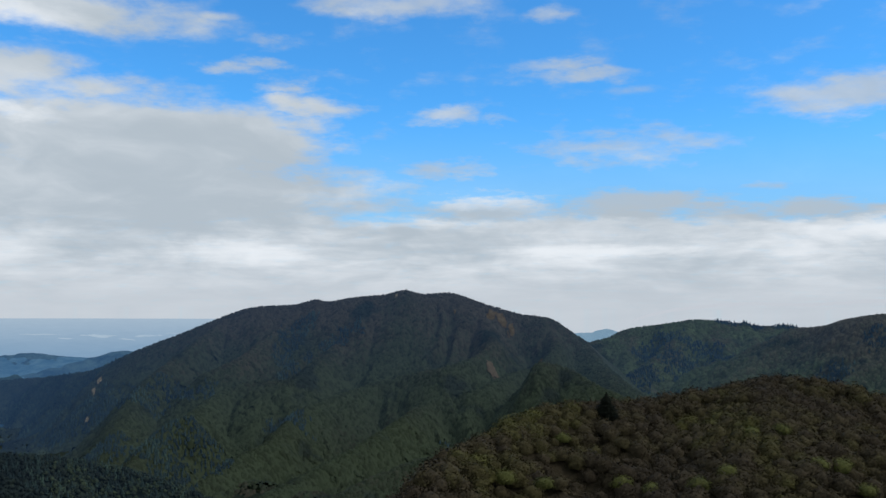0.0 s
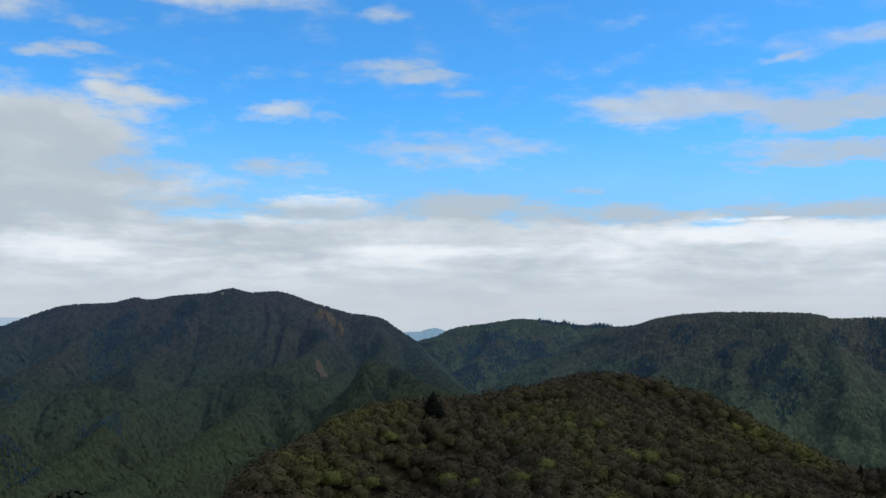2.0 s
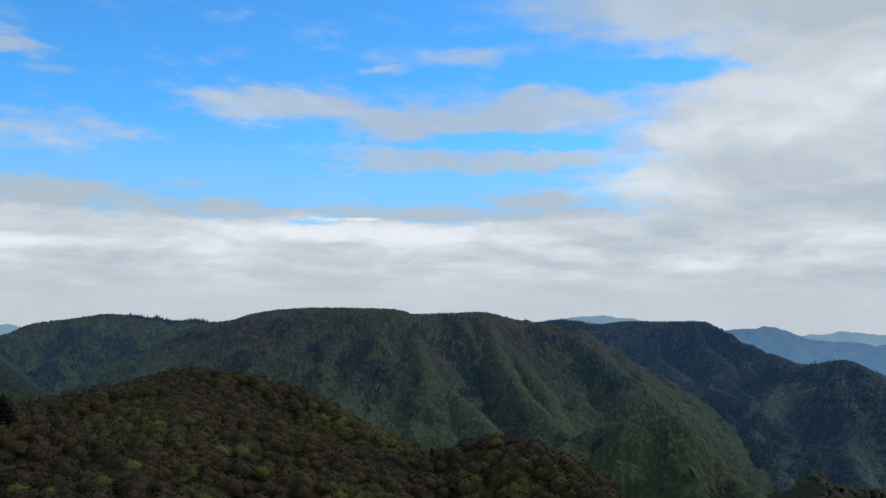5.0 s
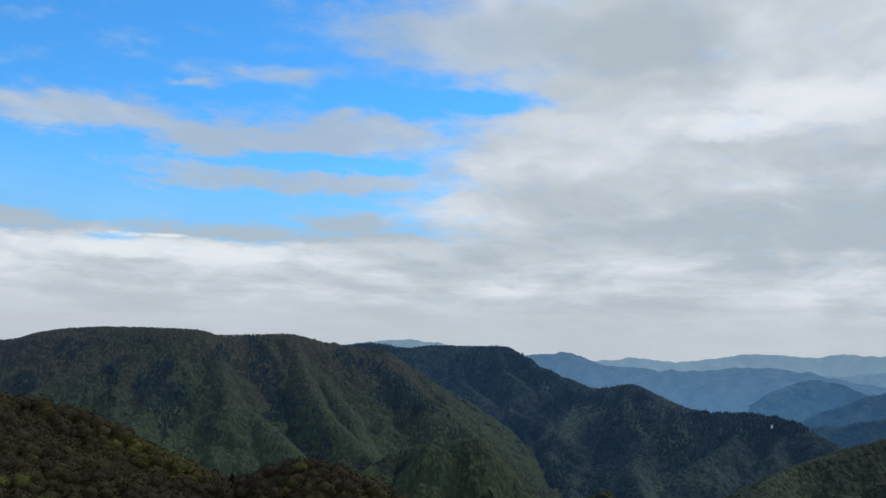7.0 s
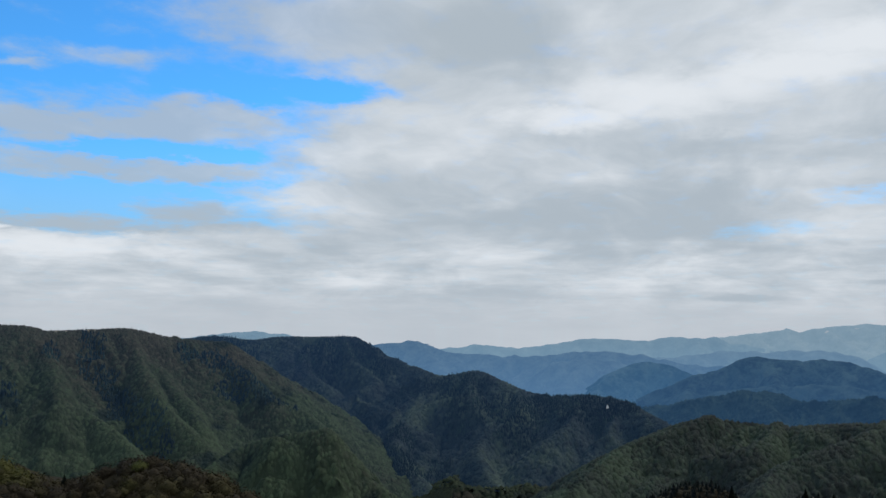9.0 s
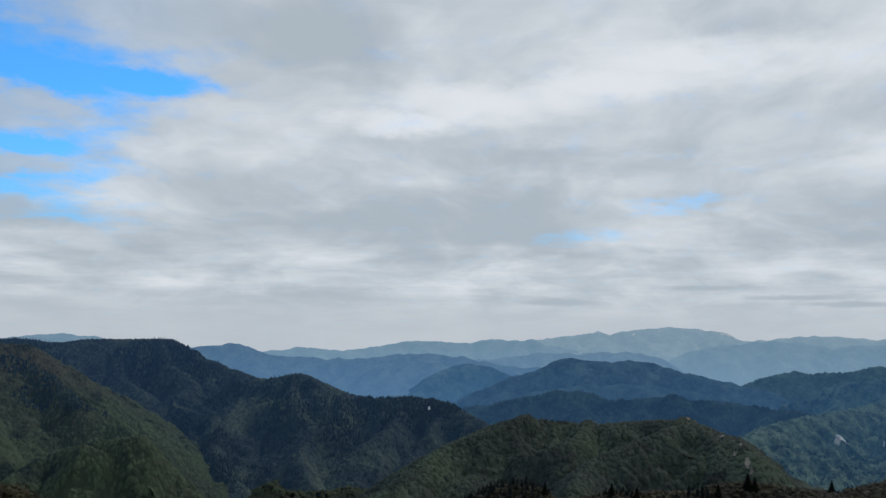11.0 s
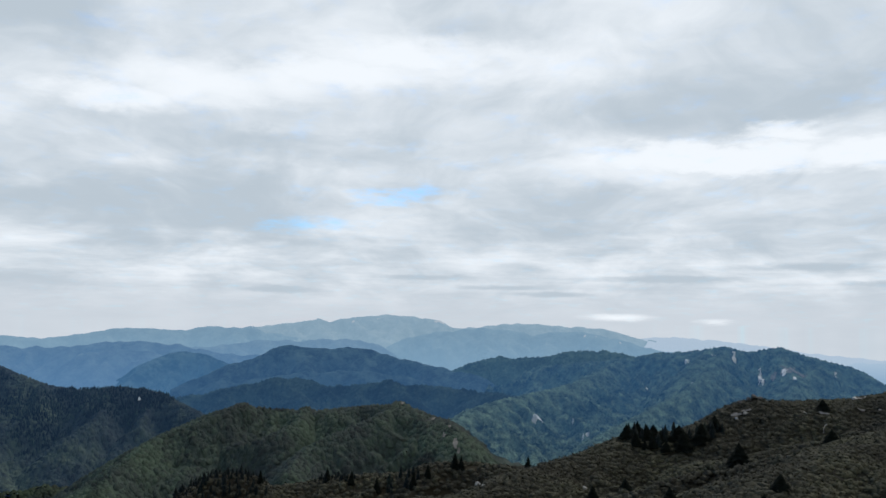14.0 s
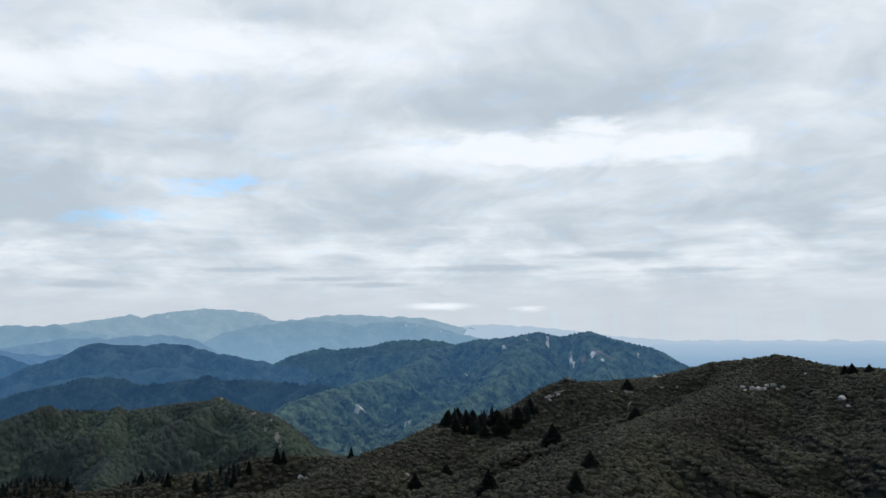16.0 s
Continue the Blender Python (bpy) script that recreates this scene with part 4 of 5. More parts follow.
def leafy_crown(leaves, size, squash=0.75, sprays=7, seed=0, core=1):
    """A lumpy crown of several rounded sprays, its skin broken by many small leaf clumps; radius 1."""
    rng = np.random.RandomState(seed)
    hub = rng.normal(size=(sprays, 3))
    hub[:, 2] = np.abs(hub[:, 2])
    hub /= np.linalg.norm(hub, axis=1)[:, None]
    big = rng.uniform(0.1, 0.3, sprays)

    def swell(v):
        near = np.clip((v @ hub.T - 0.55) / 0.45, 0, 1)
        return 0.72 + np.max(near * (2 - near) * big, axis=1)

    d = rng.normal(size=(leaves, 3))
    d[:, 2] = np.abs(d[:, 2]) * 1.1 - 0.25
    d /= np.linalg.norm(d, axis=1)[:, None]
    c = d * (swell(d) + rng.uniform(-0.16, 0.14, leaves))[:, None]
    n = d + rng.normal(size=(leaves, 3)) * 0.36
    n /= np.linalg.norm(n, axis=1)[:, None]
    u = np.cross(n, rng.normal(size=(leaves, 3)))
    u /= np.linalg.norm(u, axis=1)[:, None]
    v = np.cross(n, u)
    s = (size * rng.uniform(0.6, 1.4, leaves))[:, None]
    pts = np.stack([c + s * u, c + s * (-0.5 * u + 0.87 * v), c + s * (-0.5 * u - 0.87 * v)], 1).reshape(-1, 3)
    faces = np.arange(leaves * 3).reshape(-1, 3)
    core_p, core_f = lump(seed, 1.0, 0.02, core, -0.45)
    way = core_p / np.linalg.norm(core_p, axis=1)[:, None]
    pts, faces = np.vstack([pts, way * swell(way)[:, None] * 0.86]), np.vstack([faces, core_f + len(pts)])
    pts[:, 2] *= squash
    pts[:, 2] += 0.2
    return pts, faces


def icosphere(levels):
    bm = bmesh.new()
    bmesh.ops.create_icosphere(bm, subdivisions=levels, radius=1.0)
    p = np.array([v.co for v in bm.verts])
    f = np.array([[v.index for v in q.verts] for q in bm.faces])
    bm.free()
    return p, f


ICO = {k: icosphere(k) for k in (1, 2, 3)}


def lump(seed, radius=1.0, jitter=0.18, levels=1, cap=-2.0):
    """A small uneven clump; cap leaves out what points down."""
    rng = np.random.RandomState(seed)
    p, f = ICO[levels]
    f = f[p[f].mean(1)[:, 2] > cap]
    return p * radius + rng.normal(size=p.shape) * jitter * radius, f


# bearing, range, half width, half length in metres: bare ground where no trees stand
SCARS_MAIN = ((3.1, 2314, 14, 14), (3.75, 2304, 13, 16), (4.35, 2291, 9, 16), (6.15, 2180, 8, 14), (6.75, 2110, 11, 10), (3.1, 2085, 17, 14), (-20.9, 2530, 7, 24), (-21.2, 2485, 4, 20), (-3.0, 2355, 5, 6), (-21.5, 2360, 4, 10), (0.75, 2310, 3, 4))
SCARS_HEATH = ((105.2, 459, 3.4, 1.2), (105.75, 461, 2.2, 1.2), (111.8, 488, 2.0, 1.6), (110.0, 463, 2.2, 1.2), (112.0, 470, 2.4, 1.2))
SCARS_MID = ((86.6, 1030, 2.6, 4), (84.6, 1060, 2.2, 4), (85.25, 1064, 2.0, 3), (87.25, 990, 1.5, 9), (87.3, 982, 1.2, 5), (88.0, 961, 2.4, 9), (88.2, 951, 1.6, 6), (87.6, 1000, 1.6, 3))
SNOW = ((93.1, 2222, 14, 9), (102.3, 2830, 7, 18), (103.9, 2815, 8, 5), (105.1, 2806, 7, 21), (106.55, 2742, 5, 29), (106.7, 2720, 4, 16), (107.9, 2700, 7, 21), (108.5, 2660, 5, 14), (110.7, 2790, 4, 21),
        (99.6, 2850, 5, 5), (99.9, 2795, 5, 4), (102.6, 2556, 4, 6), (96.0, 2246, 3, 16), (96.3, 2268, 5, 6), (95.4, 2317, 3, 5))
FIR_PLACE = (10.25, 478, 6, 16)
BUDDING_PLACES = (
    (3.9, 366, 5.2), (6.4, 371, 4.6), (11.25, 402, 5.4), (13.07, 393, 4.8), (7.57, 436, 4.4), (15.81, 380, 5.2), (17.54, 397, 4.6), (23.82, 435, 5.6), (25.09, 408, 4.8),
    (20.56, 462, 5.0), (18.9, 458, 4.4), (22.57, 423, 5.0), (39.83, 483, 4.6),
)
BARE = [*((b, r, 4.0, 4.0) for b, r, _ in BUDDING_PLACES), *SCARS_MAIN, *SCARS_HEATH, *SCARS_MID, *SNOW, FIR_PLACE]


def stand(key, rivals, bearings, reach, spacing, seed, behind=50.0):
    """Places of trees on one hill, a jittered grid over the plan, where no other land lies higher."""
    rng = np.random.RandomState(seed)
    bs, rs = [], []
    for r in np.arange(reach[0], reach[1], spacing):
        b = np.arange(bearings[0], bearings[1], math.degrees(spacing / r))
        bs.append(b + rng.uniform(-0.8, 0.8, len(b)) * math.degrees(spacing / r))
        rs.append(r + rng.uniform(-0.9, 0.9, len(b)) * spacing)
    b, r = np.concatenate(bs), np.concatenate(rs)
    if key != "floor":
        ok = r < crest_range(key, b) + behind
        b, r = b[ok], r[ok]
    for bb, br, wide, long_ in BARE:
        ok = ((b - bb) * np.pi / 180 * br / wide) ** 2 + ((r - br) / long_) ** 2 > 1
        b, r = b[ok], r[ok]
    x, y = plan(b, r)
    z = floor_height(x, y) if key == "floor" else relief(key, x, y)
    top = floor_height(x, y)
    for k in rivals:
        top = np.maximum(top, relief(k, x, y))
    ok = z >= top - 1.0
    return x[ok], y[ok], z[ok] + EYE


def forest(name, label, mat, places, shapes, size, tone, seed, tall=(0.85, 1.25), sink=0.25, key=None):
    """All crowns of one wood as one mesh."""
    rng = np.random.RandomState(seed)
    x, y, z = places
    pick = rng.randint(0, len(shapes), len(x))
    pts, faces, tones, start = [], [], [], 0
    value = np.clip(tone(x, y, z, rng), 0, 1)
    gx = gy = np.zeros(len(x))
    if key:
        lie = floor_height if key == "floor" else lambda u, v: relief(key, u, v)
        gx, gy = (np.clip((lie(x + 3 * i, y + 3 * j) - lie(x - 3 * i, y - 3 * j)) / 6, -1.1, 1.1) for i, j in ((1, 0), (0, 1)))
    for k, (p, f) in enumerate(shapes):
        m = np.nonzero(pick == k)[0]
        a = rng.uniform(0, 2 * np.pi, len(m))
        s = rng.uniform(size[0], size[1], len(m)) * rng.choice((0.75, 1.0, 1.0, 1.2), len(m))
        h = s * rng.uniform(tall[0], tall[1], len(m))
        px = (p[None, :, 0] * np.cos(a)[:, None] - p[None, :, 1] * np.sin(a)[:, None]) * s[:, None] + x[m][:, None]
        py = (p[None, :, 0] * np.sin(a)[:, None] + p[None, :, 1] * np.cos(a)[:, None]) * s[:, None] + y[m][:, None]
        pz = p[None, :, 2] * h[:, None] + (z[m] + (1 - sink) * s * 0.5)[:, None]
        pz = pz + (px - x[m][:, None]) * gx[m][:, None] + (py - y[m][:, None]) * gy[m][:, None]
        pts.append(np.stack([px, py, pz], -1).reshape(-1, 3))
        faces.append((f[None] + (np.arange(len(m)) * len(p))[:, None, None]).reshape(-1, 3) + start)
        tones.append(np.repeat(value[m], len(p)))
        start += len(m) * len(p)
    ob = mesh_object(name, np.vstack(pts), np.vstack(faces), mat, False, np.concatenate(tones))
    ob.data.polygons.foreach_set("use_smooth", np.ones(len(ob.data.polygons), bool))
    return tagged(ob, label, "forest", kind="stuff")


FULL = [leafy_crown(220, 0.092, 0.9, 10, k) for k in range(8)]
MIDDLE = [leafy_crown(16, 0.27, 0.9, 5, 10 + k) for k in range(6)]
LOW = [leafy_crown(20, 0.25, 0.8, 5, 20 + k) for k in range(6)]


def tuft(seed):
    """A small far broadleaf crown: a low six-sided dome."""
    rng = np.random.RandomState(seed)
    a = np.arange(6) * np.pi / 3 + rng.uniform(-0.3, 0.3, 6)
    w = rng.uniform(0.8, 1.2, 6)
    ring = np.stack([w * np.cos(a), w * np.sin(a), rng.uniform(-0.75, -0.45, 6)], -1)
    pts = np.vstack([ring, [(*rng.uniform(-0.15, 0.15, 2), 0.7)]])
    return pts, np.array([(i, (i + 1) % 6, 6) for i in range(6)])


TUFTS = [tuft(30 + k) for k in range(8)]


def spire(seed):
    """A small far conifer: three ragged skirts of boughs."""
    rng = np.random.RandomState(seed)
    pts, faces = [], []
    for low, high, wide in ((0.0, 1.5, 1.0), (0.9, 2.4, 0.75), (1.8, 3.3, 0.45)):
        k = len(pts)
        for i in range(5):
            a = 2 * np.pi * i / 5 + rng.uniform(-0.3, 0.3)
            w = wide * rng.uniform(0.8, 1.2)
            pts.append((w * np.cos(a), w * np.sin(a), low + rng.uniform(-0.15, 0.15)))
        pts.append((rng.uniform(-0.05, 0.05), rng.uniform(-0.05, 0.05), high))
        faces += [(k + i, k + (i + 1) % 5, k + 5) for i in range(5)]
    return np.array(pts), np.array(faces)


SPIRES = [spire(50 + k) for k in range(5)]
# far needles: blue tint and emission imitate haze
FAR_CONIFER = foliage("far conifer needles", ((0.0, (0.0129, 0.0222, 0.0252)), (0.6, (0.0196, 0.0342, 0.0337)), (1.0, (0.0325, 0.0546, 0.0439))), haze_glow=(1500.0, 2900.0, 0.02, 0.38))
CONIFER = foliage("dark conifer needles", ((0.0, (0.0060, 0.0084, 0.0084)), (0.6, (0.0084, 0.0120, 0.0108)), (1.0, (0.0132, 0.0192, 0.0144))))

FAR_TREES = dict(tall=(0.5, 0.85), sink=0.3)
forest("forest", "brown and yellow-green budding broadleaf trees on the hill", BUDDING, stand("near", ("heath",), (-9, 52), (330, 650), 6.0, 1, 40), FULL, (4.4, 6.3), patchy(60, 0.42, 0.33), 1, (0.85, 1.15), 1.15)
forest("forest", "low dark brown shrubs covering the heath ridge", SHRUBS, stand("heath", ("near", "shoulder"), (80, 127), (262, 530), 2.0, 2, 12), LOW, (1.7, 2.6), patchy(50, 0.35, 0.5), 2, (0.6, 0.9), 1.55)
forest("forest", "brown low trees on the shoulder below the ridge", SHRUBS, stand("shoulder", ("heath", "mid"), (65, 97), (500, 760), 3.6, 3, 40), LOW, (2.2, 3.3), patchy(60, 0.6, 0.6), 3, (0.7, 1.0), 1.3)
forest("forest", "green spring trees on the wooded hill", GREENHILL, stand("mid", ("shoulder", "heath"), (59, 93), (680, 1350), 4.0, 4, 130), TUFTS, (2.6, 3.7), patchy(110, 0.5, 0.5), 4, **FAR_TREES, key="mid")
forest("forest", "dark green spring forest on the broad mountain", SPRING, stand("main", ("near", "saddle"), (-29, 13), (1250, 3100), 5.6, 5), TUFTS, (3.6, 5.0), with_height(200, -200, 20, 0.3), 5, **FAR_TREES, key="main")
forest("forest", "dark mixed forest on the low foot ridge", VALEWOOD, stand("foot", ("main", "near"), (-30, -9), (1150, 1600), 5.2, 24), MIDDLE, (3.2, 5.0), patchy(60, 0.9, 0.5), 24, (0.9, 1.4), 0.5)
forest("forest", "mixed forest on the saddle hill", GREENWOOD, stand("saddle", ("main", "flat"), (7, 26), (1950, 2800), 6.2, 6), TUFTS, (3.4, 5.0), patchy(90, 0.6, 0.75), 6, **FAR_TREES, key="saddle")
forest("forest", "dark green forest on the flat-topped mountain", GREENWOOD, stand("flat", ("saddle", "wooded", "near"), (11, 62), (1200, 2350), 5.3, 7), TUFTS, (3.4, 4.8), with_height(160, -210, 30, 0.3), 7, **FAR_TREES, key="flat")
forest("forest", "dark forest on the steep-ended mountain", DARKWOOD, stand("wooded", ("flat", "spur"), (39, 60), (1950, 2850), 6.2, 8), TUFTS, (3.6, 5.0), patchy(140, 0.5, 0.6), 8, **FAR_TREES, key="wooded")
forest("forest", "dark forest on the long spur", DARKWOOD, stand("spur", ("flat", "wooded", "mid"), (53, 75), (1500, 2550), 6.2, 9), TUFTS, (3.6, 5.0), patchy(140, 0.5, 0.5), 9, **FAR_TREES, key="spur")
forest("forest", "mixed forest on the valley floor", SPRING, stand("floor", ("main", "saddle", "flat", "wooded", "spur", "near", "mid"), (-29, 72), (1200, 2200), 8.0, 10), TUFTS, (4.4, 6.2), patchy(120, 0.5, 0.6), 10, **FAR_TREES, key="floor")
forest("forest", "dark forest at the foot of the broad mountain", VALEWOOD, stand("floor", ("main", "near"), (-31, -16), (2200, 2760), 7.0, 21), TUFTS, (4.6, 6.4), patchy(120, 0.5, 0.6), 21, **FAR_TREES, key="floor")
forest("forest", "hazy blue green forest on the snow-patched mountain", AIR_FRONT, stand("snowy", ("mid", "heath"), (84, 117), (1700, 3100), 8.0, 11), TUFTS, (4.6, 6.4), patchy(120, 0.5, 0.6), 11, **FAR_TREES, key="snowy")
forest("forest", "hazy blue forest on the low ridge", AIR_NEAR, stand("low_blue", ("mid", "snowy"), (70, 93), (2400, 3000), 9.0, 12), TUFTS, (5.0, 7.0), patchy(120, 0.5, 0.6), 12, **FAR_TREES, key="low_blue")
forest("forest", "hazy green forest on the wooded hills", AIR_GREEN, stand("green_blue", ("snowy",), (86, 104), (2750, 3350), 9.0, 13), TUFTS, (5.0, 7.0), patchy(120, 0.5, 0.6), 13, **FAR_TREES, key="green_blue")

STANDS = (
    # main's spots west of -20 are added conifers imitating cloud shade and haze
    ("main", ((-5.36, 2291, 13, 20), (-6.0, 2283, 12, 20), (-6.42, 2276, 13, 22), (-7.0, 2263, 13, 22), (-7.48, 2250, 14, 22), (-8.53, 2204, 14, 24), (-9.4, 2154, 14, 24), (-10.09, 2114, 14, 22), (-8.57, 2354, 24, 20), (-9.09, 2334, 34, 26), (-9.6, 2294, 34, 28), (-10.11, 2249, 26, 26), (-14.71, 2121, 30, 20), (-15.54, 2123, 30, 20), (-16.87, 2178, 36, 26), (-10.43, 1972, 22, 16), (-9.54, 1934, 34, 24), (-9.01, 1924, 26, 20), (-15.84, 1885, 40, 30), (-16.81, 1723, 40, 40), (-17.44, 1679, 50, 40), (-15.47, 1714, 40, 34), (-14.12, 1720, 36, 30), (-16.75, 1638, 50, 40), (-18.49, 2127, 50, 30), (-24.4, 2849, 110, 70), (-22.28, 2655, 90, 60), (-24.35, 2660, 110, 90), (-22.22, 2403, 80, 60), (-24.9, 2555, 110, 80), (-20.7, 2349, 60, 50), (-21.55, 1934, 80, 50), (0.96, 1883, 34, 20))),
    ("foot", ((-24.3, 1370, 60, 60), (-21.0, 1390, 60, 50), (-18.4, 1397, 40, 40), (-16.5, 1370, 30, 40), (-26.5, 1360, 40, 40))),
    ("saddle", ((17.57, 2589, 36, 14), (18.4, 2591, 30, 12), (19.01, 2593, 24, 10), (20.82, 2616, 36, 16), (21.4, 2625, 24, 12), (14.0, 2507, 34, 30), (12.95, 2484, 40, 40), (14.74, 2372, 50, 40), (16.15, 2450, 50, 40), (17.6, 2394, 50, 40), (19.03, 2402, 34, 40), (12.62, 2295, 40, 40), (15.47, 2313, 50, 40), (17.62, 2279, 40, 40), (12.1, 2239, 30, 40))),
    ("flat", ((25.86, 2069, 26, 30), (31.17, 1930, 26, 26), (30.47, 1903, 24, 28), (32.2, 1867, 26, 22), (31.51, 1807, 28, 28), (36.96, 2011, 22, 40), (36.63, 1963, 20, 30), (37.61, 1929, 22, 34), (38.25, 1875, 22, 32), (38.9, 1842, 26, 30), (39.85, 1783, 24, 30), (28.36, 1961, 22, 26), (34.61, 1971, 14, 26), (23.36, 1993, 40, 30), (44.05, 2051, 40, 34), (45.47, 2017, 36, 28), (46.17, 1977, 34, 28), (47.22, 1931, 30, 24), (45.12, 1976, 30, 30), (42.27, 2058, 20, 30), (40.52, 1784, 20, 30), (41.24, 1723, 16, 26), (48.2, 1930, 30, 24))),
    ("wooded", ((43.69, 2700, 70, 30), (44.76, 2658, 60, 40), (45.82, 2581, 50, 50), (50.31, 2553, 50, 50), (51.32, 2490, 60, 50), (52.33, 2520, 50, 60), (53.32, 2538, 50, 40), (54.3, 2461, 50, 50), (50.99, 2592, 50, 30))),
    ("spur", ((56.1, 2331, 50, 30), (57.89, 2309, 50, 30), (59.67, 2241, 60, 40), (59.68, 2141, 50, 40), (61.45, 2160, 60, 40), (63.21, 2114, 60, 50), (64.96, 2139, 60, 50), (66.7, 2108, 60, 50), (55.41, 2084, 50, 40), (56.48, 2078, 50, 40), (55.78, 1970, 50, 50), (57.2, 1983, 50, 40), (63.21, 2046, 50, 40), (68.4, 2090, 50, 40), (69.6, 2085, 40, 30))),
    ("heath", ((99.3, 438, 5, 5), (100.4, 438, 8, 6), (101.6, 440, 5, 4), (102.6, 442, 7, 5), (103.4, 445, 6, 5))),
    ("shoulder", ((73.6, 664, 22, 24), (74.8, 652, 18, 16), (72.4, 672, 22, 24), (71.0, 690, 24, 24), (80.4, 636, 12, 7), (81.4, 630, 10, 6), (84.0, 606, 8, 6), (85.3, 592, 5, 10))),
)
for n, (key, spots) in enumerate(STANDS):
    edge_b = [v[0] for v in spots]
    x, y, z = stand(key, (), (min(edge_b) - 4, max(edge_b) + 4), (min(v[1] - v[3] for v in spots), max(v[1] + v[3] for v in spots)), 5.0 if n < 6 else 2.6 if key == "heath" else 4.4, 60 + n, 30)
    b, r = np.degrees(np.arctan2(x, y)), np.hypot(x, y)
    near = np.full(len(b), 9.0)
    for sb, sr, wide, long_ in spots:
        near = np.minimum(near, np.hypot((b - sb) * np.pi / 180 * sr / wide, (r - sr) / long_))
    ok = near + fbm(x / 25, y / 25, 3, 5) * 1.1 + np.random.RandomState(n).uniform(-0.25, 0.25, len(b)) < 1.0
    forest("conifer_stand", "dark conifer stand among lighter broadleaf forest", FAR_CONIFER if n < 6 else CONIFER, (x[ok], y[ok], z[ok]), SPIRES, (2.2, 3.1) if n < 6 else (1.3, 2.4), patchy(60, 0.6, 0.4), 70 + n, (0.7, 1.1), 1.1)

# ---------------------------------------------------------------- bare ground and snow


def bare_ground(name, dark, light, rough=0.9):
    m, nt, bsdf = material(name, rough)
    p = position(nt)
    n = noise_node(nt, p, 0.09, 6.0, 0.65)
    nt.links.new(ramp_node(nt, n, ((0.35, dark), (0.65, light))), bsdf.inputs["Base Color"])
    bump = nt.nodes.new("ShaderNodeBump")
    bump.inputs["Distance"].default_value = 2.0
    nt.links.new(n, bump.inputs["Height"])
    nt.links.new(bump.outputs[0], bsdf.inputs["Normal"])
    return m


SOIL = bare_ground("brown landslide soil", (0.048, 0.0435, 0.0395), (0.07, 0.064, 0.058))
PALE_SOIL = bare_ground("pale landslide soil", (0.09, 0.084, 0.076), (0.155, 0.145, 0.132))
CLIFF = bare_ground("pale cliff rock", (0.08, 0.076, 0.065), (0.19, 0.175, 0.15))
OLD_SNOW = bare_ground("old grey snow", (0.3, 0.33, 0.34), (0.5, 0.53, 0.54))


def scar(name, key, spot, mat, label, category, seed, lift=1.6, cells=22):
    """An irregular bare patch that lies on a slope."""
    bearing, reach, wide, long_ = spot
    u = np.linspace(-1.5, 1.5, cells)
    gu, gv = np.meshgrid(u, u, indexing="ij")
    b, r = bearing + np.degrees(gu * wide / reach), reach + gv * long_
    x, y = plan(b, r)
    z = (floor_height(x, y) if key == "floor" else relief(key, x, y)) + lift
    inside = np.hypot(gu, gv) + fbm(x / max(wide, 5) * 0.9 + seed * 3.1, y / max(long_, 5) * 0.7 + 0.3 * seed, 4, seed % 7) * 1.3 < 0.9
    ob = sheet(name, x, y, z + EYE, inside[:-1, :-1], mat)
    return tagged(ob, label, category, kind="structure")


for n, spot in enumerate(SCARS_MAIN):
    pale = n in (4, 6, 7, 8, 9)
    scar("landslide", "main", spot, PALE_SOIL if pale else SOIL, "pale bare landslide on the mountain slope" if pale else "brown bare landslide on the mountain slope", "landslide", n, 3.0)
for n, spot in enumerate(SCARS_HEATH):
    scar("bare_patch", "heath", spot, PALE_SOIL, "pale bare gravel patch on the heath ridge", "bare ground", 20 + n, 0.9, 14)
for n, spot in enumerate(SCARS_MID):
    scar("cliff", "mid", spot, CLIFF, "pale crumbling cliff on the wooded hill", "cliff", 30 + n, 2.2, 16)
for n, spot in enumerate(SNOW):
    scar("snow_patch", "snowy", spot, OLD_SNOW, "grey white snow patch on the mountain side", "snow", 40 + n, 3.5, 18)

# pale fields, mostly emission that imitates haze over them
HAZY_FIELD = haze_glow("hazy fields", (0.5, 0.52, 0.52), (0.42, 0.56, 0.7), 0.8, 0.3)
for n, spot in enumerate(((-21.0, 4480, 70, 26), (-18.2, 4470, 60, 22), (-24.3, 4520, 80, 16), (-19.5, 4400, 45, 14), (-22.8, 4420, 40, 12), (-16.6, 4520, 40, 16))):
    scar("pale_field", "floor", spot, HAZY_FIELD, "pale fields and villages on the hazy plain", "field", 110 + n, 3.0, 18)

# pale rock with blue haze painted over it as emission
HAZY_ROCK = haze_glow("rock face in the distance", (0.24, 0.215, 0.195), (0.09, 0.15, 0.24), 0.5, 0.3)
for n, spot in enumerate(((108.0, 2712, 16, 20), (108.5, 2718, 20, 16), (108.95, 2726, 12, 16), (107.3, 2716, 7, 16))):
    scar("cliff", "snowy", spot, HAZY_ROCK, "pale rock face below the mountain summit", "cliff", 90 + n, 3.0, 20)

# ---------------------------------------------------------------- single trees, rocks


def part(name, bm, mat, parent, label=""):
    me = bpy.data.meshes.new(name)
    bm.to_mesh(me)
    bm.free()
    me.materials.append(mat)
    ob = new(name, me)
    ob.parent = parent
    return tagged(ob, label) if label else ob


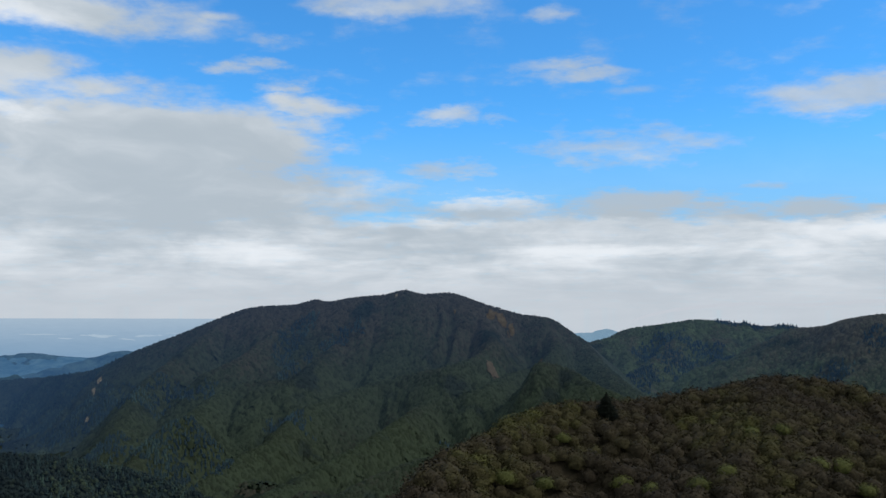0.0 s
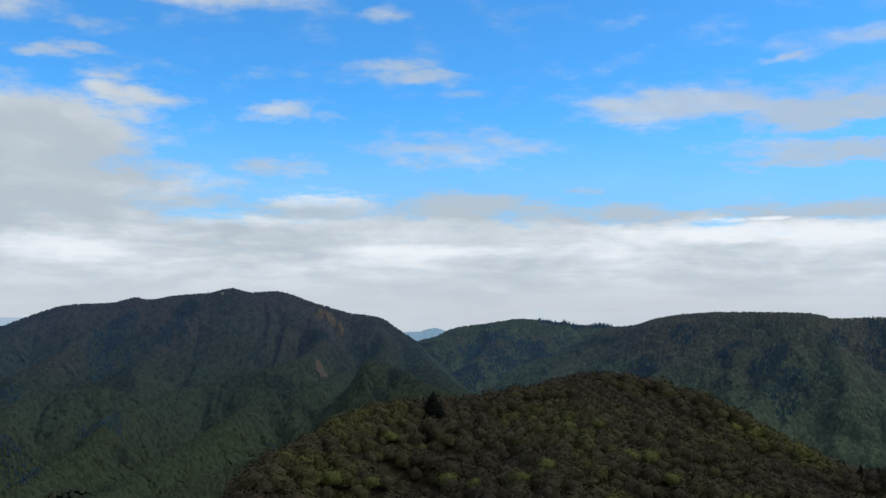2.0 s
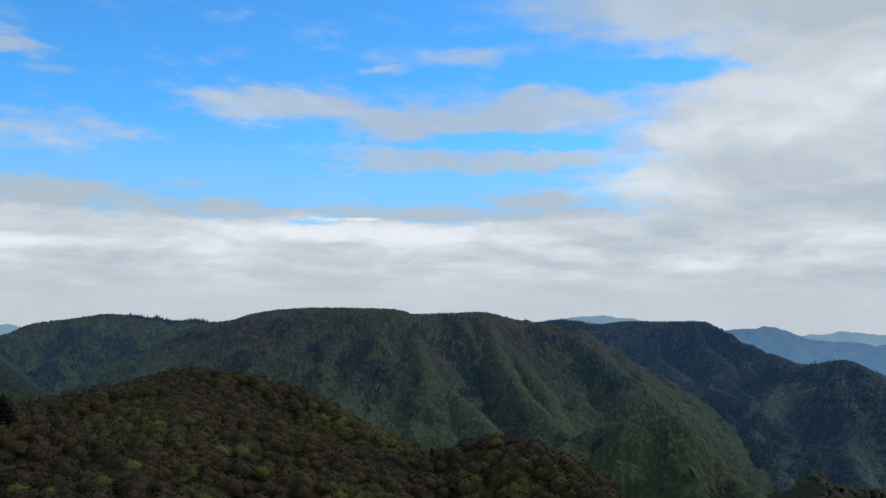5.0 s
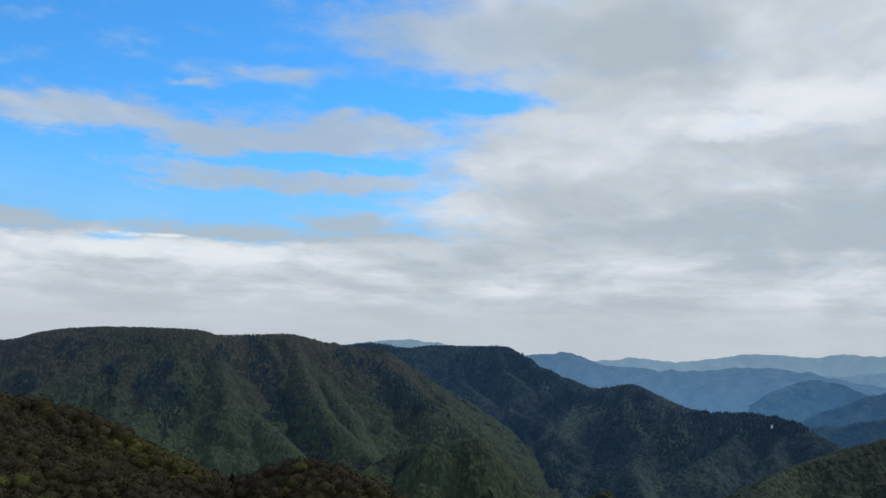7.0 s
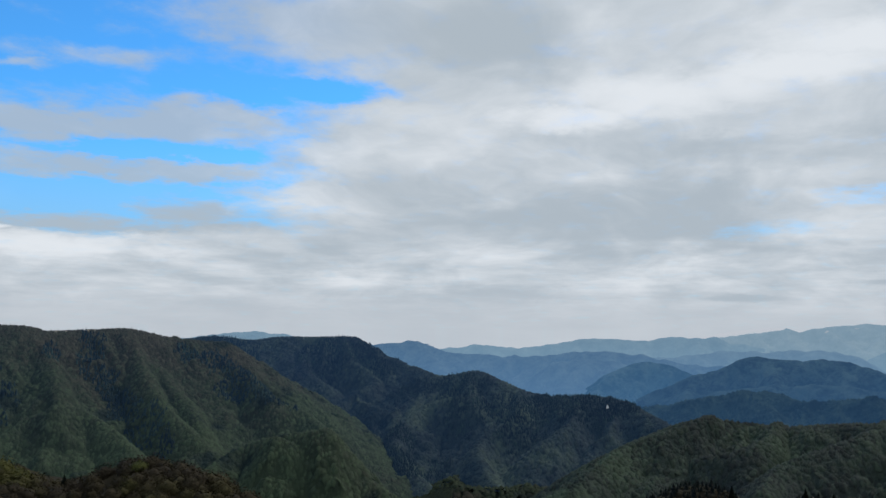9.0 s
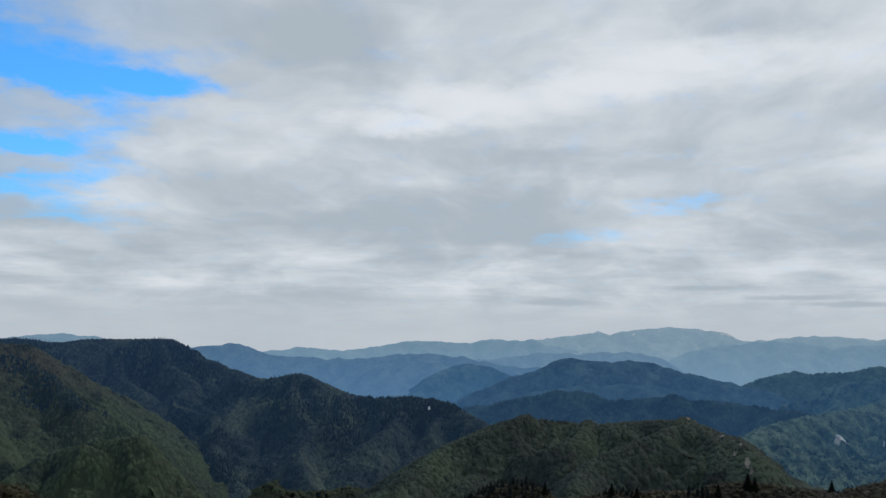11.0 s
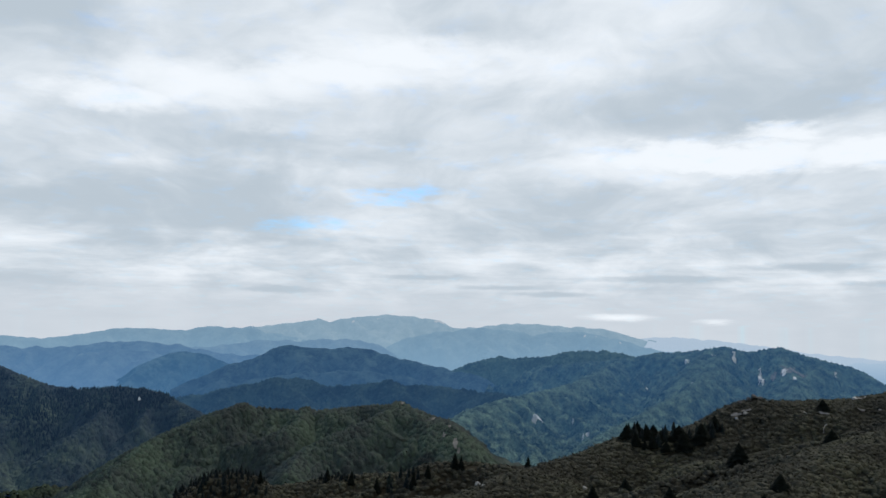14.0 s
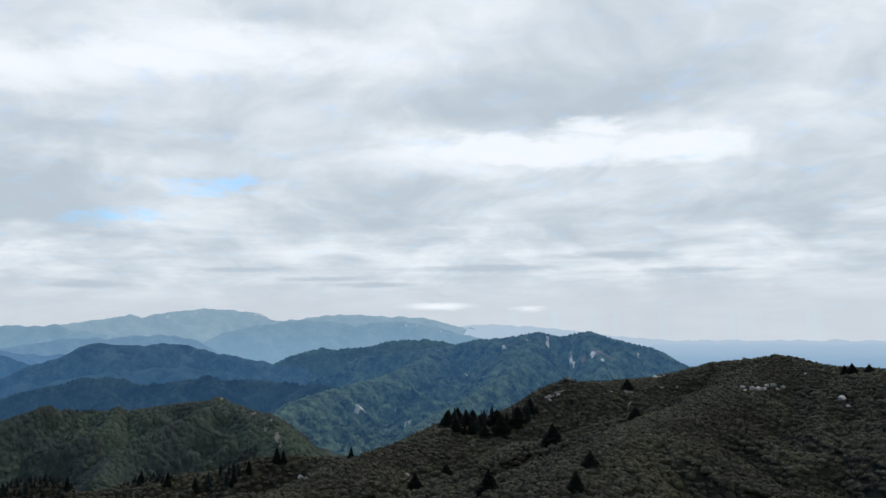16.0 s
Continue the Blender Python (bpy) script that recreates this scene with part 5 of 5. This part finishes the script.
BARK = bare_ground("dark bark", (0.02, 0.016, 0.012), (0.05, 0.04, 0.03))
ROCK = bare_ground("pale weathered granite", (0.22, 0.21, 0.19), (0.42, 0.40, 0.36))
DARK_ROCK = bare_ground("dark shaded rock", (0.05, 0.045, 0.04), (0.13, 0.12, 0.105))
DEADWOOD = bare_ground("bleached dead wood", (0.2, 0.185, 0.16), (0.34, 0.32, 0.29))
NEEDLES = bare_ground("dark fir needles", (0.004, 0.0055, 0.004), (0.009, 0.011, 0.008), 1.0)


def conifer(seed, label, group=""):
    """A fir of height 1: a tapered trunk and tiers of drooping, ragged boughs."""
    rng = random.Random(seed)
    tree = new("conifer_tree")
    bm = bmesh.new()
    bmesh.ops.create_cone(bm, cap_ends=True, segments=8, radius1=0.03, radius2=0.004, depth=1.1, matrix=Matrix.Translation((0, 0, 0.45)))
    part("trunk", bm, BARK, tree)
    bm = bmesh.new()
    tiers = 20
    for k in range(tiers):
        f = k / (tiers - 1)
        z, reach = 0.10 + 0.86 * f, (0.30 * (1 - f) ** 0.8 + 0.02) * rng.uniform(0.85, 1.12)
        boughs = 15 - int(7 * f)
        for i in range(boughs):
            a = 2 * math.pi * (i + rng.uniform(-0.3, 0.3)) / boughs + k
            w, long_, drop = reach * rng.uniform(0.3, 0.42), reach * rng.uniform(0.75, 1.15), reach * rng.uniform(0.15, 0.45)
            ca, sa = math.cos(a), math.sin(a)

            def spot(out, side, down):
                return bm.verts.new((ca * out - sa * side, sa * out + ca * side, z - down))

            v = [spot(0.0, 0.0, -0.05), spot(long_ * 0.6, w, drop * 0.7), spot(long_, 0.0, drop), spot(long_ * 0.6, -w, drop * 0.7), spot(long_ * 0.5, 0.0, drop * 0.1 - 0.02)]
            for q in ((0, 1, 4), (1, 2, 4), (2, 3, 4), (3, 0, 4)):
                bm.faces.new([v[j] for j in q])
    bmesh.ops.create_cone(bm, cap_ends=True, segments=9, radius1=0.12, radius2=0.01, depth=0.82, matrix=Matrix.Translation((0, 0, 0.5)))
    part("crown", bm, NEEDLES, tree)
    return tagged(tree, label, "tree", group)


def set_on(ob, key, bearing, reach, size, turn=0.0, sink=0.0, width=1.0):
    x, y = plan(bearing, reach)
    z = float(relief(key, np.array([x]), np.array([y]))[0])
    return copy_thing(ob, Matrix.Translation((x, y, z + EYE - sink)) @ Matrix.Rotation(turn, 4, "Z") @ Matrix.Diagonal((size * width, size * width, size, 1)))


def remove(ob):
    for o in (*ob.children_recursive, ob):
        bpy.data.objects.remove(o)


firs = [conifer(k, "dark green fir tree standing among the shrubs", "firs on the heath ridge") for k in range(3)]
HEATH_FIRS = (
    (98.6, 440, 5), (99.0, 441, 7), (99.25, 438, 8), (99.5, 442, 9), (99.7, 438, 8), (99.95, 441, 9), (100.1, 437, 7), (100.35, 440, 10), (100.6, 438, 9), (100.85, 441, 8), (101.1, 437, 6), (101.4, 440, 7),
    (101.8, 438, 8), (102.1, 441, 7), (102.35, 438, 8), (102.7, 442, 8), (102.95, 440, 10), (103.2, 444, 11), (103.45, 442, 9), (103.75, 446, 8), (104.1, 449, 6), (105.3, 387, 8), (101.25, 286, 7), (96.6, 367, 6),
    (98.6, 385, 5), (106.7, 272, 6), (107.6, 294, 5), (110.45, 400, 6), (110.0, 468, 5), (122.5, 462, 4), (122.9, 459, 5), (123.8, 457, 4),
)
rng = random.Random(5)
for n, (b, r, h) in enumerate(HEATH_FIRS):
    if n < 21:
        b, r, h = b + rng.uniform(-0.35, 0.35), r + rng.uniform(-10, 3), h * rng.uniform(0.4, 1.0)
    set_on(firs[n % 3], "heath", b, r, (h + 1) * rng.uniform(0.8, 1.1), rng.uniform(0, 6), 0.3, rng.uniform(1.6, 2.6))
for b, r, h in ((88.0, 592, 9), (83.1, 606, 8), (86.3, 584, 8), (85.4, 582, 9), (88.4, 590, 7), (80.0, 634, 8), (81.5, 620, 8), (75.9, 652, 9), (92.6, 560, 8)):
    tagged(set_on(firs[n % 3], "shoulder", b, r, h + 2, rng.uniform(0, 6), 0.3), "dark green fir tree on the low shoulder", "tree", "firs on the shoulder")
    n += 1
tagged(set_on(firs[0], "near", 10.3, 477, 16.5, 1.0, 0.0, 1.75), "tall dark fir standing alone among budding trees", "tree", "firs on the near hill")
tagged(set_on(firs[1], "near", 35.7, 508, 10, 2.0, 0.5, 1.0), "dark fir in the hollow between two hilltops", "tree", "firs on the near hill")
tagged(set_on(firs[2], "near", 36.6, 505, 8, 0.3, 0.5, 1.0), "dark fir in the hollow between two hilltops", "tree", "firs on the near hill")
for ob in firs:
    remove(ob)


FRESH = foliage("fresh yellow-green leaves", ((0.0, (0.0504, 0.0554, 0.0192)), (0.5, (0.0634, 0.0698, 0.0229)), (1.0, (0.0778, 0.0850, 0.0281))))
GREY_BARK = bare_ground("grey beech bark", (0.06, 0.055, 0.048), (0.13, 0.12, 0.105))


def branch(bm, a, b, thick, thin):
    """A tapered limb from a to b."""
    a, b = Vector(a), Vector(b)
    m = Matrix.Translation((a + b) / 2) @ (b - a).to_track_quat("Z", "Y").to_matrix().to_4x4()
    bmesh.ops.create_cone(bm, cap_ends=True, segments=7, radius1=thick, radius2=thin, depth=(b - a).length, matrix=m)


def broadleaf(seed, label, group):
    """A budding tree of crown radius 1: forked trunk, limbs and a loose crown of leaf clumps."""
    rng = random.Random(seed)
    tree = new("broadleaf_tree")
    bm = bmesh.new()
    branch(bm, (0, 0, -0.2), (0.03, 0.02, 0.62), 0.06, 0.035)
    part("trunk", bm, GREY_BARK, tree)
    for i in range(5):
        a = 2 * math.pi * (i + rng.uniform(-0.3, 0.3)) / 5
        out, up = rng.uniform(0.4, 0.7), rng.uniform(0.85, 1.2)
        bm = bmesh.new()
        mid = (0.45 * out * math.cos(a), 0.45 * out * math.sin(a), 0.7)
        branch(bm, (0.02, 0.01, 0.42), mid, 0.03, 0.02)
        branch(bm, mid, (out * math.cos(a), out * math.sin(a), up), 0.02, 0.008)
        part("limb", bm, GREY_BARK, tree)
    pts, faces = leafy_crown(520, 0.075, 0.8, 12, seed, 2)
    pts[:, 2] += 0.5
    crown = mesh_object("crown", pts, faces, FRESH, True, np.full(len(pts), rng.random()))
    crown.parent = tree
    return tagged(tree, label, "tree", group)


models = [broadleaf(200 + k, "budding broadleaf tree with fresh yellow-green leaves", "budding trees on the near hill") for k in range(4)]
for n, (b, r, size) in enumerate(BUDDING_PLACES):
    set_on(models[n % 4], "near", b, r, size * 1.0, n * 1.9, 0.12 * size)
for ob in models:
    remove(ob)


def boulder(name, mat, seed, label, group):
    """A weathered block: a rounded lump with several flat broken faces; radius 1."""
    rng = np.random.RandomState(seed)
    p, f = ICO[3]
    p = p * (1 + 0.12 * np.sin(p @ rng.normal(size=(3, 1)) * 2.2 + rng.uniform(0, 6)))
    for _ in range(9):
        n = rng.normal(size=3)
        n /= np.linalg.norm(n)
        over = np.clip(p @ n - rng.uniform(0.55, 0.85), 0, None)
        p = p - over[:, None] * n
    p = p + rng.normal(size=p.shape) * 0.015
    me = mesh_object(name, p * (1, 0.8, 0.7), f, mat)
    return tagged(me, label, "rock", group)


blocks = [boulder("boulder", ROCK, k, "pale weathered boulder among heath shrubs", "pale boulders on the heath ridge") for k in range(4)]
darks = [boulder("boulder", DARK_ROCK, 10 + k, "dark weathered rock on the ridge crest", "dark rocks on the crest") for k in range(2)]
for n, (b, r, h) in enumerate(((116.8, 446, 1.6), (116.95, 442, 1.3), (117.35, 446, 2.0), (117.7, 447, 2.2), (118.0, 449, 1.8), (118.2, 455, 1.7), (118.55, 457, 1.6), (118.8, 455, 1.2), (119.1, 457, 1.5),
                                (122.3, 424, 2.2), (122.6, 421, 1.2), (105.2, 456, 1.3), (105.7, 459, 1.6), (111.7, 487, 1.7), (112.25, 489, 1.0), (89.5, 366, 1.6), (89.8, 361, 1.2), (96.1, 384, 1.4),
                                (113.0, 470, 0.9), (109.0, 462, 0.9), (120.4, 470, 0.9), (126.0, 440, 1.6))):
    set_on(blocks[n % 4], "heath", b, r, h, n * 1.7, -0.55 * h)
for n, (b, r, h) in enumerate(((105.9, 473, 1.9), (106.2, 475, 2.4), (106.5, 475, 1.6), (105.4, 470, 1.5), (104.9, 467, 1.3))):
    set_on(darks[n % 2], "heath", b, r, h, n * 2.3, -0.6 * h)
for ob in blocks + darks:
    remove(ob)


def dead_trunk(key, bearing, reach, long_, label):
    """A bleached, bent trunk that lies on the slope."""
    x, y = plan(bearing, reach)
    pts, faces, rings, around = [], [], 12, 8
    for k in range(rings):
        f = k / (rings - 1)
        px, py = x + 1.6 * math.sin(f * 3.0) - 0.45 * long_ * (f - 0.5), y + 0.3 * long_ * (f - 0.5)
        pz = float(relief(key, np.array([px]), np.array([py]))[0]) + EYE + 1.9
        w = 0.42 * (1 - 0.6 * f)
        for i in range(around):
            a = 2 * math.pi * i / around
            pts.append((px + w * math.cos(a), py, pz + w * math.sin(a)))
    for k in range(rings - 1):
        for i in range(around):
            j = (i + 1) % around
            faces.append((k * around + i, k * around + j, (k + 1) * around + j, (k + 1) * around + i))
    ob = mesh_object("dead_trunk", np.array(pts), np.array(faces), DEADWOOD, True)
    return tagged(ob, label, "dead tree")


dead_trunk("heath", 110.1, 448, 12, "bleached bent dead tree trunk lying on the heath")

for n, (key, spot) in enumerate((("high_range", (81.4, 4820, 8, 12)), ("high_range", (83.0, 4840, 9, 14)), ("high_range", (86.9, 4850, 26, 9)), ("far_slope", (96.1, 4460, 5, 6)), ("far_slope", (96.8, 4465, 6, 5)),
                                 ("far_slope", (98.3, 4465, 5, 5)), ("table_blue", (80.0, 3150, 6, 12)), ("spur", (68.57, 2099, 3, 4)))):
    scar("snow_patch", key, spot, AIR_SNOW if n < 6 else OLD_SNOW, "faint pale patch on a far mountain side", "snow", 70 + n, 4.0, 16)

crags = [boulder("boulder", ROCK, 30 + k, "pale rock on the flat mountain crest", "pale rocks on the flat crest") for k in range(2)]
for n, (b, r, h) in enumerate(((34.9, 2046, 4), (35.4, 2048, 3), (36.6, 2060, 4), (37.0, 2062, 3), (24.2, 2196, 4), (38.2, 2070, 3), (31.0, 2062, 3))):
    set_on(crags[n % 2], "flat", b, r, h, n * 1.3, -1.5)
for ob in crags:
    remove(ob)
